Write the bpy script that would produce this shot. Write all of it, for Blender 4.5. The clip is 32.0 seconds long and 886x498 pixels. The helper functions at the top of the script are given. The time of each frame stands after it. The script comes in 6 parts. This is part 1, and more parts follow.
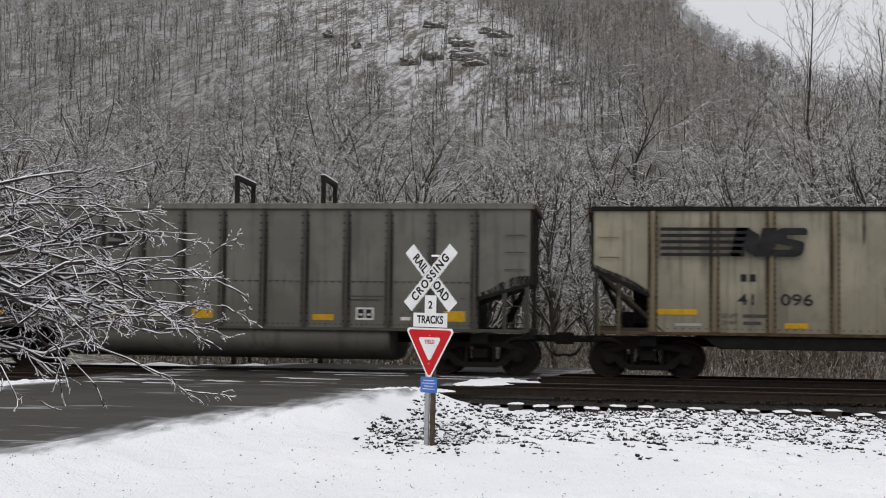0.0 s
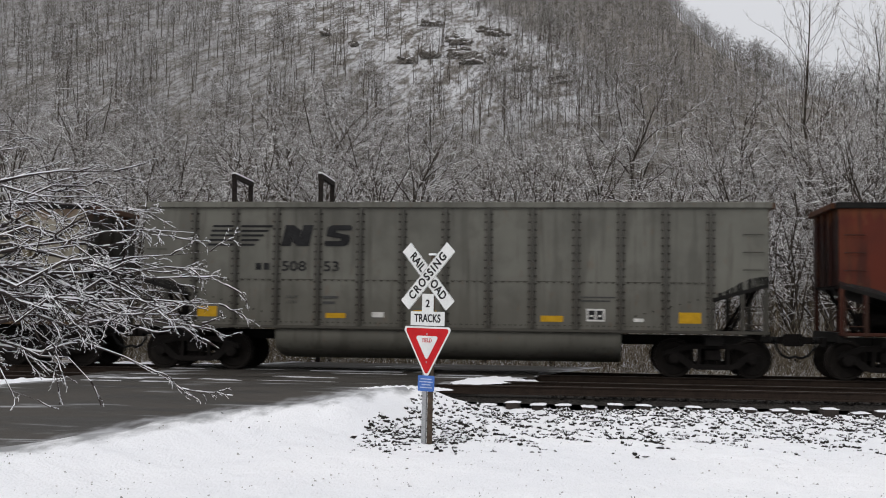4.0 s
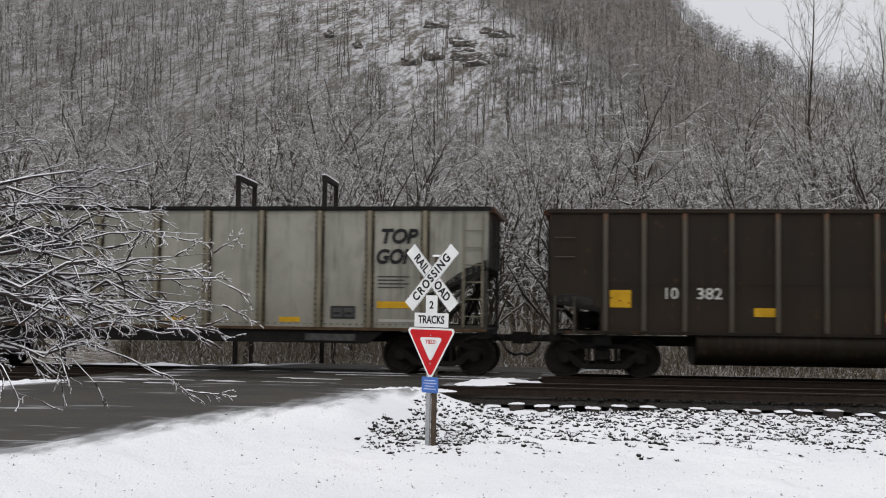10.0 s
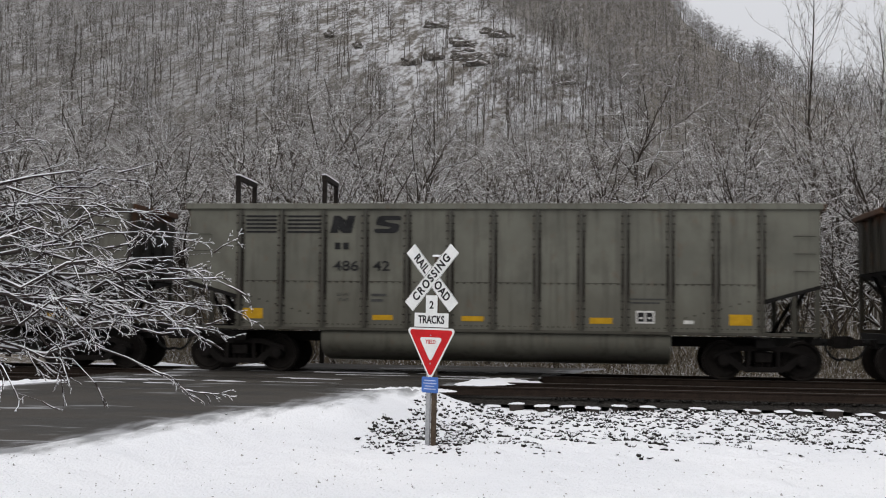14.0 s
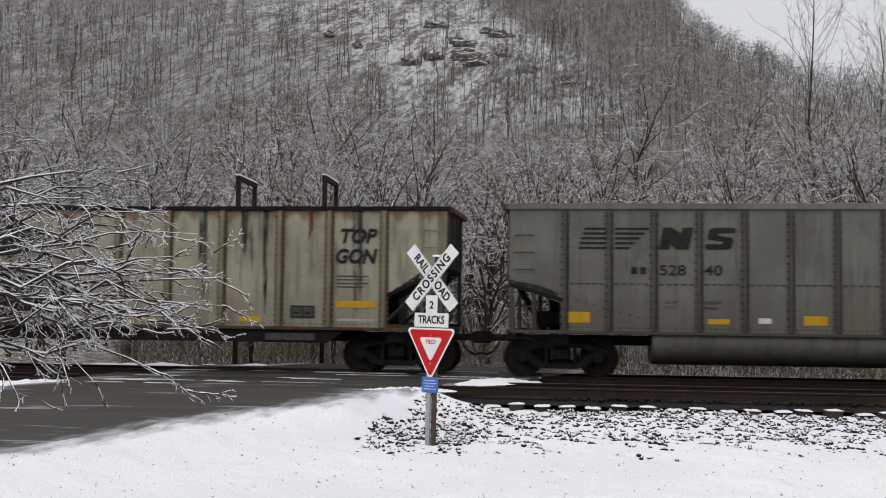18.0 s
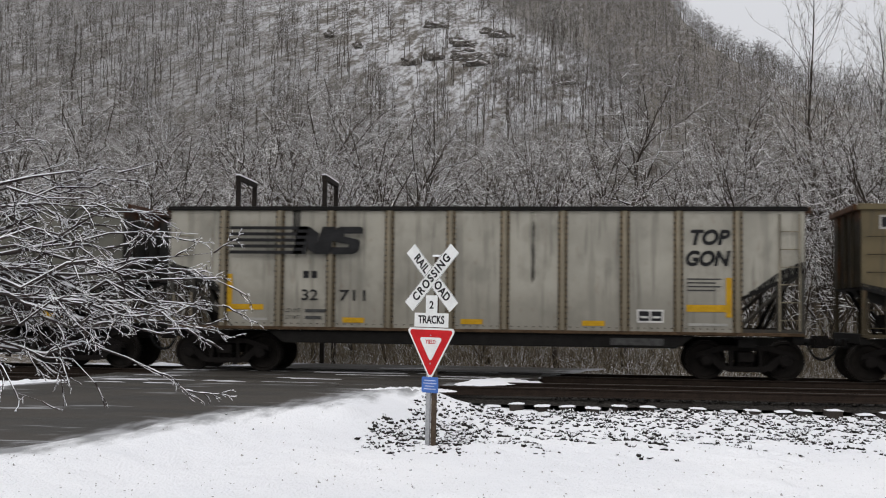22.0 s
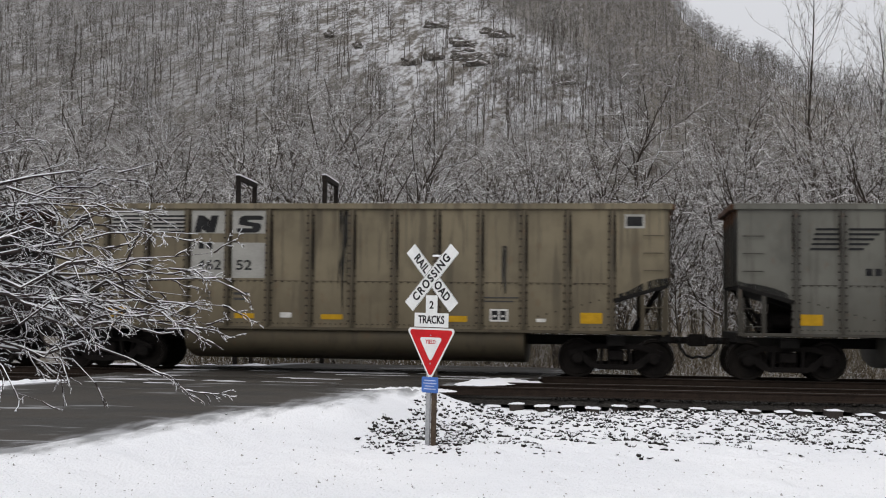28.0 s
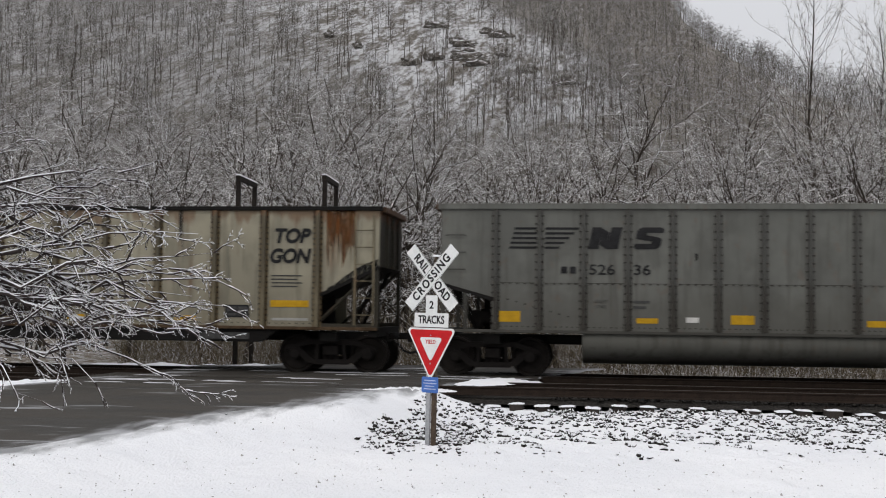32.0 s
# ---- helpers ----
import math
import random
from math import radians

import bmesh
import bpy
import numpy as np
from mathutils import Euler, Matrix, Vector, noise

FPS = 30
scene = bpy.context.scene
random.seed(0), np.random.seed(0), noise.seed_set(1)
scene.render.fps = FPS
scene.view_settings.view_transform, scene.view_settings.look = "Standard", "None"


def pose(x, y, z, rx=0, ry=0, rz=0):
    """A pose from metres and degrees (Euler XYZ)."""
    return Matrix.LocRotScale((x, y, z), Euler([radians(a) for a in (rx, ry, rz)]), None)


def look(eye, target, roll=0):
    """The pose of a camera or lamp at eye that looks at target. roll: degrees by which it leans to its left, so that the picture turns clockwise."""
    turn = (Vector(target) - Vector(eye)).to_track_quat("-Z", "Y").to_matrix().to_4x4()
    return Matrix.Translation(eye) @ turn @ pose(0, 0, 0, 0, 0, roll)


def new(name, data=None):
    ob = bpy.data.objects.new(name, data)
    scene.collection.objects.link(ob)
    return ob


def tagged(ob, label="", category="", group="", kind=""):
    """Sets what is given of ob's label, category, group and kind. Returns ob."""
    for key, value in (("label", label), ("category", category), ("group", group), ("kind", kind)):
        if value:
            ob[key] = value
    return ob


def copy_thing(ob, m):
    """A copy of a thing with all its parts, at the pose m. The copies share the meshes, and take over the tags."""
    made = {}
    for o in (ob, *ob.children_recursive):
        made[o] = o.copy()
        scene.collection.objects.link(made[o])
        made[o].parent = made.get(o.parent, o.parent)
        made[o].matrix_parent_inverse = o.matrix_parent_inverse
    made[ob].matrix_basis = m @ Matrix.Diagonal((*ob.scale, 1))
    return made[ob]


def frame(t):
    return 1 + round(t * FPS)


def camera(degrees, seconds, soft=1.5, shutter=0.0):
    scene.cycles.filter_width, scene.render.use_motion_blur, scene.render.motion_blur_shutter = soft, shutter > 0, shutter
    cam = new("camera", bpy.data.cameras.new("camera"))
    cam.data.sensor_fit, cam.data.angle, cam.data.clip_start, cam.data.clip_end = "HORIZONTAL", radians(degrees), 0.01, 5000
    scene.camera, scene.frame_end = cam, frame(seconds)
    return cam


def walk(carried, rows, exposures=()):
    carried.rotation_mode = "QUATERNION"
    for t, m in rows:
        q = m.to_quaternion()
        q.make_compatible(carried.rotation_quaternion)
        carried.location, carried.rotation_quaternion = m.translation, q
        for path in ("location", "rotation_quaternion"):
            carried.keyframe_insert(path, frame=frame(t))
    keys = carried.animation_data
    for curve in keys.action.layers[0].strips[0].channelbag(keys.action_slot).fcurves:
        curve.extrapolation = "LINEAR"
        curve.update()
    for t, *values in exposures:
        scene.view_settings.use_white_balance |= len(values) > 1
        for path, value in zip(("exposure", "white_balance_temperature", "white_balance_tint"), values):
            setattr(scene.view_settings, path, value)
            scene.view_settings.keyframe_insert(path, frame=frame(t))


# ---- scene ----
# World: x along the tracks, y away from the camera, z = 0 just over the rail heads.
FOV = 41.06
EYE = (0.0, 0.0, 1.463)
YAW, PITCH, ROLL = 7.586, 3.014, 0.70
FAR_Y = 28.995          # centre line of the far track
NEAR_Y = 24.725         # centre line of the near track
RAIL_Z = -0.045         # height of the rail heads


def aim(dyaw=0.0, dpitch=0.0):
    a, b = radians(YAW + dyaw), radians(PITCH + dpitch)
    d = Vector((-math.sin(a) * math.cos(b), math.cos(a) * math.cos(b), math.sin(b)))
    return look(EYE, Vector(EYE) + d * 10, ROLL)


cam = camera(FOV, 32.0, soft=1.05, shutter=0.15)
walk(cam, [(0.0, aim(-0.055, 0.0)), (0.5, aim(-0.095, -0.035)), (1.0, aim(-0.14, -0.03)), (2.0, aim(-0.19, -0.05)),
           (3.0, aim(-0.22, -0.08)), (3.5, aim(-0.22, -0.08)), (5.5, aim()), (6.0, aim()), (32.0, aim())],
     exposures=[(0.0, 0.0, 6500, 10), (32.0, 0.0, 6500, 10)])

# ---- world and sun: an even overcast winter sky ----
SUN_ELEV, SUN_ROT = radians(50), radians(200)
world = bpy.data.worlds.new("overcast_sky")
scene.world = world
world.use_nodes = True
wn = world.node_tree
wn.nodes.clear()
w_out = wn.nodes.new("ShaderNodeOutputWorld")
w_bg = wn.nodes.new("ShaderNodeBackground")
w_sky = wn.nodes.new("ShaderNodeTexSky")
w_sky.sky_type = "NISHITA"
w_sky.sun_disc = False
w_sky.sun_elevation, w_sky.sun_rotation = SUN_ELEV, SUN_ROT
w_sky.dust_density = 4.0
w_grey = wn.nodes.new("ShaderNodeMix")
w_grey.data_type = "RGBA"
w_grey.inputs[0].default_value = 0.88
w_grey.inputs[7].default_value = (7.0, 7.0, 7.2, 1)
wn.links.new(w_sky.outputs[0], w_grey.inputs[6])
# an overcast sky is brighter overhead than at the horizon
w_dir = wn.nodes.new("ShaderNodeTexCoord")
w_sep = wn.nodes.new("ShaderNodeSeparateXYZ")
wn.links.new(w_dir.outputs["Generated"], w_sep.inputs[0])
w_lift = wn.nodes.new("ShaderNodeMapRange")
for w_i, w_v in zip(("From Min", "From Max", "To Min", "To Max"), (0.0, 1.0, 0.80, 1.32)):
    w_lift.inputs[w_i].default_value = w_v
wn.links.new(w_sep.outputs[2], w_lift.inputs[0])
w_mul = wn.nodes.new("ShaderNodeVectorMath")
w_mul.operation = "SCALE"
wn.links.new(w_grey.outputs[2], w_mul.inputs[0])
wn.links.new(w_lift.outputs[0], w_mul.inputs["Scale"])
wn.links.new(w_mul.outputs[0], w_bg.inputs[0])
w_bg.inputs[1].default_value = 0.115
wn.links.new(w_bg.outputs[0], w_out.inputs[0])

sun = new("sun", bpy.data.lights.new("sun", "SUN"))
sun.data.energy, sun.data.angle, sun.data.color = 0.7, radians(40), (1.0, 0.98, 0.95)
sun.matrix_world = look((-15, -30, 40), (0, 20, 0))


# ---- materials ----
class Mat:
    """A node material: a principled surface with a few helpers to wire textures into it."""

    def __init__(self, name, rough=0.8, metal=0.0, spec=0.3):
        self.m = bpy.data.materials.new(name)
        self.m.use_nodes = True
        self.t = self.m.node_tree
        self.b = self.t.nodes["Principled BSDF"]
        self.b.inputs["Roughness"].default_value = rough
        self.b.inputs["Metallic"].default_value = metal
        self.b.inputs["Specular IOR Level"].default_value = spec
        self.co = self.node("ShaderNodeTexCoord").outputs["Object"]

    def node(self, kind, **kw):
        n = self.t.nodes.new(kind)
        for k, v in kw.items():
            n.inputs[k].default_value = v
        return n

    def link(self, a, b):
        self.t.links.new(a, b)

    def put(self, sock, v):
        if isinstance(v, (int, float)):
            sock.default_value = v
        elif isinstance(v, tuple):
            sock.default_value = (*v[:3], 1.0)
        else:
            self.link(v, sock)

    def noise(self, scale=5.0, detail=4.0, stretch=(1, 1, 1), shift=(0, 0, 0), rough=0.55, co=None):
        mp = self.node("ShaderNodeMapping")
        mp.inputs["Scale"].default_value = stretch
        mp.inputs["Location"].default_value = shift
        self.link(co or self.co, mp.inputs["Vector"])
        n = self.node("ShaderNodeTexNoise", Scale=scale, Detail=detail, Roughness=rough)
        self.link(mp.outputs[0], n.inputs["Vector"])
        return n.outputs["Fac"]

    def step(self, v, lo, hi, out_lo=0.0, out_hi=1.0):
        n = self.node("ShaderNodeMapRange")
        n.interpolation_type = "SMOOTHSTEP"
        self.put(n.inputs["Value"], v)
        for i, x in zip(("From Min", "From Max", "To Min", "To Max"), (lo, hi, out_lo, out_hi)):
            n.inputs[i].default_value = x
        return n.outputs[0]

    def math(self, op, a, b=0.0):
        n = self.node("ShaderNodeMath")
        n.operation = op
        self.put(n.inputs[0], a)
        self.put(n.inputs[1], b)
        return n.outputs[0]

    def mix(self, f, a, b, mode="MIX"):
        n = self.node("ShaderNodeMix")
        n.data_type, n.blend_type = "RGBA", mode
        self.put(n.inputs[0], f)
        self.put(n.inputs[6], a)
        self.put(n.inputs[7], b)
        return n.outputs[2]

    def axis(self, i, src=None):
        n = self.node("ShaderNodeSeparateXYZ")
        self.link(src or self.co, n.inputs[0])
        return n.outputs[i]

    def up(self):
        return self.axis(2, self.node("ShaderNodeNewGeometry").outputs["Normal"])

    def island(self):
        return self.node("ShaderNodeNewGeometry").outputs["Random Per Island"]

    def own(self):
        return self.node("ShaderNodeObjectInfo").outputs["Random"]

    def colour(self, c):
        self.put(self.b.inputs["Base Color"], c)
        return self

    def roughness(self, r):
        self.put(self.b.inputs["Roughness"], r)
        return self

    def bump(self, h, strength=0.3, dist=0.02):
        n = self.node("ShaderNodeBump", Strength=strength, Distance=dist)
        self.put(n.inputs["Height"], h)
        self.link(n.outputs[0], self.b.inputs["Normal"])
        return self


def make_snow():
    k = Mat("snow", 0.75, spec=0.25)
    n = k.noise(1.2, 6)
    k.colour(k.mix(k.step(n, 0.3, 0.7), (0.80, 0.815, 0.85), (0.87, 0.875, 0.885)))
    return k.bump(k.math("ADD", k.noise(9, 5), k.noise(60, 3)), 0.35, 0.03).m


SNOW = make_snow()
WHITE = (0.82, 0.83, 0.85)


def plain(name, c, rough=0.6, metal=0.0, vary=0.25, scale=8.0):
    k = Mat(name, rough, metal, spec=0.12)
    dark = tuple(x * (1 - vary) for x in c)
    f = k.math("ADD", k.math("MULTIPLY", k.noise(scale, 5), 0.6), k.math("MULTIPLY", k.noise(scale * 8, 3), 0.4))
    k.colour(k.mix(k.step(f, 0.35, 0.65), dark, c))
    return k.bump(k.noise(scale * 10, 3), 0.15, 0.004).m


def make_ground():
    """Thin snow with dead leaves, grass and gravel showing through; leaf litter and rock up on the hill."""
    k = Mat("snowy_ground", 0.85, spec=0.15)
    y = k.axis(1)
    big, mid, fine = k.noise(0.35, 5), k.noise(3.0, 6), k.noise(26, 4)
    snow = k.mix(k.step(big, 0.3, 0.7), (0.87, 0.88, 0.905), (0.925, 0.93, 0.945))
    # debris on the near verge
    near = k.step(k.math("ADD", k.math("MULTIPLY", k.noise(7, 6), 0.55), k.math("MULTIPLY", k.noise(24, 3), 0.45)), 0.60, 0.72)
    c = k.mix(k.math("MULTIPLY", near, 0.22), snow, (0.22, 0.20, 0.18))
    speck = k.math("MULTIPLY", k.step(k.noise(30, 3), 0.60, 0.72), 0.25)
    c = k.mix(speck, c, (0.34, 0.33, 0.32))
    # the snow thins to grey slush at the road's edge
    e = k.node("ShaderNodeAttribute")
    e.attribute_name = "thin"
    edge = k.math("ADD", e.outputs["Fac"], k.math("MULTIPLY", k.math("SUBTRACT", k.noise(2.4, 6, (1, 0.45, 1)), 0.5), 1.5))
    c = k.mix(k.step(edge, 0.45, 1.05), c, (0.30, 0.305, 0.31))
    # verge and wood floor behind the far track
    wood = k.step(y, 31.0, 33.0)
    litter = k.step(k.math("ADD", k.math("MULTIPLY", mid, 0.6), k.math("MULTIPLY", fine, 0.4)), 0.39, 0.53)
    woodc = k.mix(litter, (0.66, 0.665, 0.68), (0.15, 0.12, 0.08))
    c = k.mix(wood, c, woodc)
    # the hillside
    hill = k.step(y, 70, 90)
    # open snowy face with ledges, bounded by a brown wooded flank that climbs to the ridge
    u = k.math("DIVIDE", k.axis(0), y)
    bound = k.math("ADD", k.step(y, 200, 440, 0.035, -0.09), k.math("MULTIPLY", k.math("SUBTRACT", k.noise(0.05, 4), 0.5), 0.06))
    side = k.math("SUBTRACT", bound, u)
    face = k.math("MULTIPLY", k.step(side, -0.012, 0.03), k.step(y, 170, 240))
    face = k.math("MULTIPLY", face, k.step(side, 0.12, 0.32, 1.0, 0.45))
    patch = k.step(k.math("ADD", k.math("MULTIPLY", k.noise(0.16, 6, (1, 0.2, 0.2)), 0.45), k.math("MULTIPLY", k.noise(0.75, 5, (1, 0.2, 0.2)), 0.55)), 0.42, 0.58)
    hillc = k.mix(patch, (0.50, 0.505, 0.515), (0.115, 0.101, 0.084))
    floor = k.mix(k.step(k.noise(0.9, 6, (1, 0.22, 0.22)), 0.4, 0.62), (0.19, 0.185, 0.176), (0.098, 0.087, 0.072))
    flank = k.mix(k.step(k.noise(0.6, 6, (1, 0.3, 0.3)), 0.45, 0.68), (0.165, 0.149, 0.128), (0.28, 0.265, 0.245))
    floor = k.mix(k.math("MULTIPLY", k.step(side, 0.02, -0.02), k.step(y, 170, 230)), floor, flank)
    hillc = k.mix(face, floor, hillc)
    c = k.mix(hill, c, hillc)
    k.colour(c)
    return k.bump(k.math("ADD", mid, k.math("MULTIPLY", fine, 0.7)), 0.9, 0.06).m


GROUND = make_ground()


def make_road():
    """Wet worn asphalt with slush lines and grit."""
    k = Mat("wet_asphalt", 0.5, spec=0.2)
    grit = k.noise(55, 4)
    wet = k.noise(0.9, 5, (0.5, 1.6, 1))
    base = k.mix(k.step(wet, 0.35, 0.65), (0.029, 0.0265, 0.0228), (0.054, 0.048, 0.041))
    base = k.mix(k.math("MULTIPLY", k.step(grit, 0.5, 0.75), 0.5), base, (0.085, 0.08, 0.074))
    slush = k.math("MULTIPLY", k.step(k.noise(1.1, 6, (0.35, 2.6, 1), (3, 1, 0)), 0.60, 0.68), 0.45)
    c = k.mix(slush, base, (0.5, 0.51, 0.53))
    # grey slush towards the verge
    e = k.node("ShaderNodeAttribute")
    e.attribute_name = "verge"
    f = k.math("ADD", e.outputs["Fac"], k.math("MULTIPLY", k.math("SUBTRACT", k.noise(2.2, 6, (1.4, 0.5, 1)), 0.5), 1.3))
    k.colour(k.mix(k.step(f, 0.55, 1.25), c, (0.40, 0.405, 0.42)))
    k.roughness(k.step(wet, 0.3, 0.7, 0.55, 0.85))
    return k.bump(grit, 0.4, 0.01).m


ROAD = make_road()


def make_ballast(name, snowy):
    k = Mat(name, 0.9, spec=0.15)
    v = k.noise(22, 4)
    c = k.mix(k.step(v, 0.35, 0.7), (0.012, 0.011, 0.010), (0.05, 0.045, 0.04))
    if snowy:
        f = k.step(k.math("ADD", k.math("MULTIPLY", k.up(), 0.7), k.math("MULTIPLY", v, 0.6)), 0.70, 0.86)
        c = k.mix(f, c, WHITE)
    k.colour(c)
    return k.bump(k.noise(40, 3), 0.8, 0.03).m


BALLAST = make_ballast("sooty_ballast", False)
STONE = make_ballast("snow_capped_stone", True)


def make_bark(name, bark, bark2, lo, hi, scale=6.0, snow=(0.78, 0.79, 0.82)):
    """Bark with snow lying on the upper sides."""
    k = Mat(name, 0.9, spec=0.1)
    v = k.noise(scale, 4)
    c = k.mix(k.step(v, 0.35, 0.65), bark, bark2)
    c = k.mix(k.math("MULTIPLY", k.island(), 0.35), c, tuple(x * 0.55 for x in bark))
    f = k.step(k.math("ADD", k.up(), k.math("MULTIPLY", k.math("SUBTRACT", v, 0.5), 1.2)), lo, hi)
    return k.colour(k.mix(f, c, snow)).m


BARK_NEAR = make_bark("dark_bark_with_snow", (0.028, 0.022, 0.022), (0.06, 0.048, 0.043), 0.55, 0.95, 9)
BARK_MID = make_bark("grey_bark_dusted_with_snow", (0.034, 0.028, 0.023), (0.075, 0.062, 0.050), 0.40, 0.95, 3)
TWIG_MID = make_bark("thin_twigs_under_snow", (0.105, 0.092, 0.077), (0.175, 0.156, 0.134), -0.45, 0.7, 3, (0.80, 0.795, 0.79))
BARK_FAR = make_bark("far_wood_bark", (0.058, 0.049, 0.040), (0.105, 0.090, 0.074), 0.2, 1.0, 0.7)
TWIG_FAR = make_bark("frosted_hillside_twigs", (0.072, 0.064, 0.053), (0.110, 0.099, 0.085), 0.0, 1.1, 0.5, (0.66, 0.66, 0.655))
TWIG_RIDGE = make_bark("brown_ridge_twigs", (0.136, 0.125, 0.109), (0.196, 0.180, 0.158), 0.3, 1.2, 0.5)
BRUSH = make_bark("brown_brush_with_snow", (0.085, 0.069, 0.045), (0.20, 0.162, 0.105), 0.35, 1.0, 5)


def make_tie():
    k = Mat("creosoted_tie", 0.9)
    c = k.mix(k.noise(6, 4, (6, 1, 1)), (0.016, 0.013, 0.011), (0.05, 0.04, 0.035))
    return k.colour(c).m


TIE = make_tie()
RAIL = plain("rusty_rail_steel", (0.030, 0.021, 0.016), 0.8, 0.0, 0.4, 6)
RAILHEAD = plain("worn_rail_head", (0.075, 0.066, 0.058), 0.5, 0.6, 0.3, 5)
BLACK_STEEL = plain("sooty_black_steel", (0.012, 0.011, 0.010), 0.75, 0.0, 0.5, 5)
TRUCK_STEEL = plain("grimy_truck_casting", (0.013, 0.011, 0.010), 0.8, 0.1, 0.5, 7)
WHEEL_STEEL = plain("rolled_wheel_steel", (0.017, 0.014, 0.012), 0.6, 0.2, 0.5, 7)
GALV = plain("galvanised_steel", (0.42, 0.43, 0.44), 0.45, 0.6, 0.3, 12)
WOOD_POST = plain("weathered_post_wood", (0.10, 0.075, 0.055), 0.9, 0.0, 0.5, 14)
FRAME_WOOD = plain("dark_timber", (0.028, 0.023, 0.020), 0.85, 0.0, 0.5, 7)
SIGN_WHITE = plain("reflective_white_sheet", (0.72, 0.73, 0.72), 0.5, 0.0, 0.12, 5)
SIGN_BLACK = plain("black_sign_letters", (0.012, 0.012, 0.013), 0.5, 0.0, 0.3)
SIGN_RED = plain("red_reflective_sheet", (0.52, 0.018, 0.022), 0.45, 0.0, 0.2, 5)
SIGN_BLUE = plain("blue_sign_sheet", (0.07, 0.16, 0.46), 0.5, 0.0, 0.2, 9)
SIGN_PALE = plain("pale_sign_print", (0.45, 0.52, 0.68), 0.5, 0.0, 0.2, 9)
STENCIL = plain("black_stencil_paint", (0.022, 0.022, 0.023), 0.7, 0.0, 0.5, 4)
STENCIL_PALE = plain("faded_stencil_paint", (0.07, 0.07, 0.068), 0.8, 0.0, 0.5, 9)
STENCIL_WHITE = plain("white_stencil_paint", (0.5, 0.49, 0.46), 0.8, 0.0, 0.35, 6)
LEAF = plain("dead_leaf_bits", (0.55, 0.53, 0.51), 0.9, 0.0, 0.6, 9)
SLUSH = plain("dirty_slush", (0.50, 0.505, 0.52), 0.7, 0.0, 0.35, 4)
YELLOW = plain("yellow_reflector_sheet", (0.47, 0.27, 0.013), 0.55, 0.0, 0.25, 6)
PATCH_WHITE = plain("white_label_paint", (0.60, 0.59, 0.56), 0.7, 0.0, 0.25, 6)
PATCH_PALE = plain("pale_renumbering_paint", (0.33, 0.325, 0.30), 0.75, 0.0, 0.2, 3)
PATCH_BLUE = plain("pale_blue_paint", (0.26, 0.30, 0.36), 0.75, 0.0, 0.2, 3)
SPRAY_BLUE = plain("light_blue_spray", (0.16, 0.30, 0.42), 0.7, 0.0, 0.2, 3)
PATCH_DARK = plain("dark_grey_paint_patch", (0.045, 0.046, 0.048), 0.75, 0.0, 0.5, 3)


def run_paint(name, c, most=0.85):
    """A stain that thins out in streaks."""
    k = Mat(name, 0.9, spec=0.1)
    k.colour(k.mix(k.noise(5, 4), tuple(x * 0.6 for x in c), c))
    k.put(k.b.inputs["Alpha"], k.step(k.math("ADD", k.math("MULTIPLY", k.noise(9, 5, (1, 1, 0.07)), 0.6), k.math("MULTIPLY", k.noise(3, 5, (1, 1, 0.5)), 0.4)), 0.40, 0.60, 0.05, most))
    return k.m


STAIN = run_paint("dark_run_stain", (0.035, 0.034, 0.032))
STAIN_RUST = run_paint("orange_rust_run", (0.15, 0.062, 0.022))
STAIN_GREY = run_paint("grey_run_stain", (0.07, 0.067, 0.06), 0.6)
BOLT = plain("dark_rusty_bolt", (0.020, 0.015, 0.012), 0.8, 0.0, 0.4, 20)
PATCH_RUST = plain("rust_primer_patch", (0.22, 0.11, 0.055), 0.85, 0.0, 0.4, 2)
CREAM = plain("cream_stripe_paint", (0.42, 0.30, 0.17), 0.75, 0.0, 0.35, 2)
SILL_RUST = plain("rust_brown_sill", (0.085, 0.055, 0.032), 0.85, 0.0, 0.55, 3)
RUBBER = plain("black_rubber_hose", (0.015, 0.015, 0.015), 0.7)


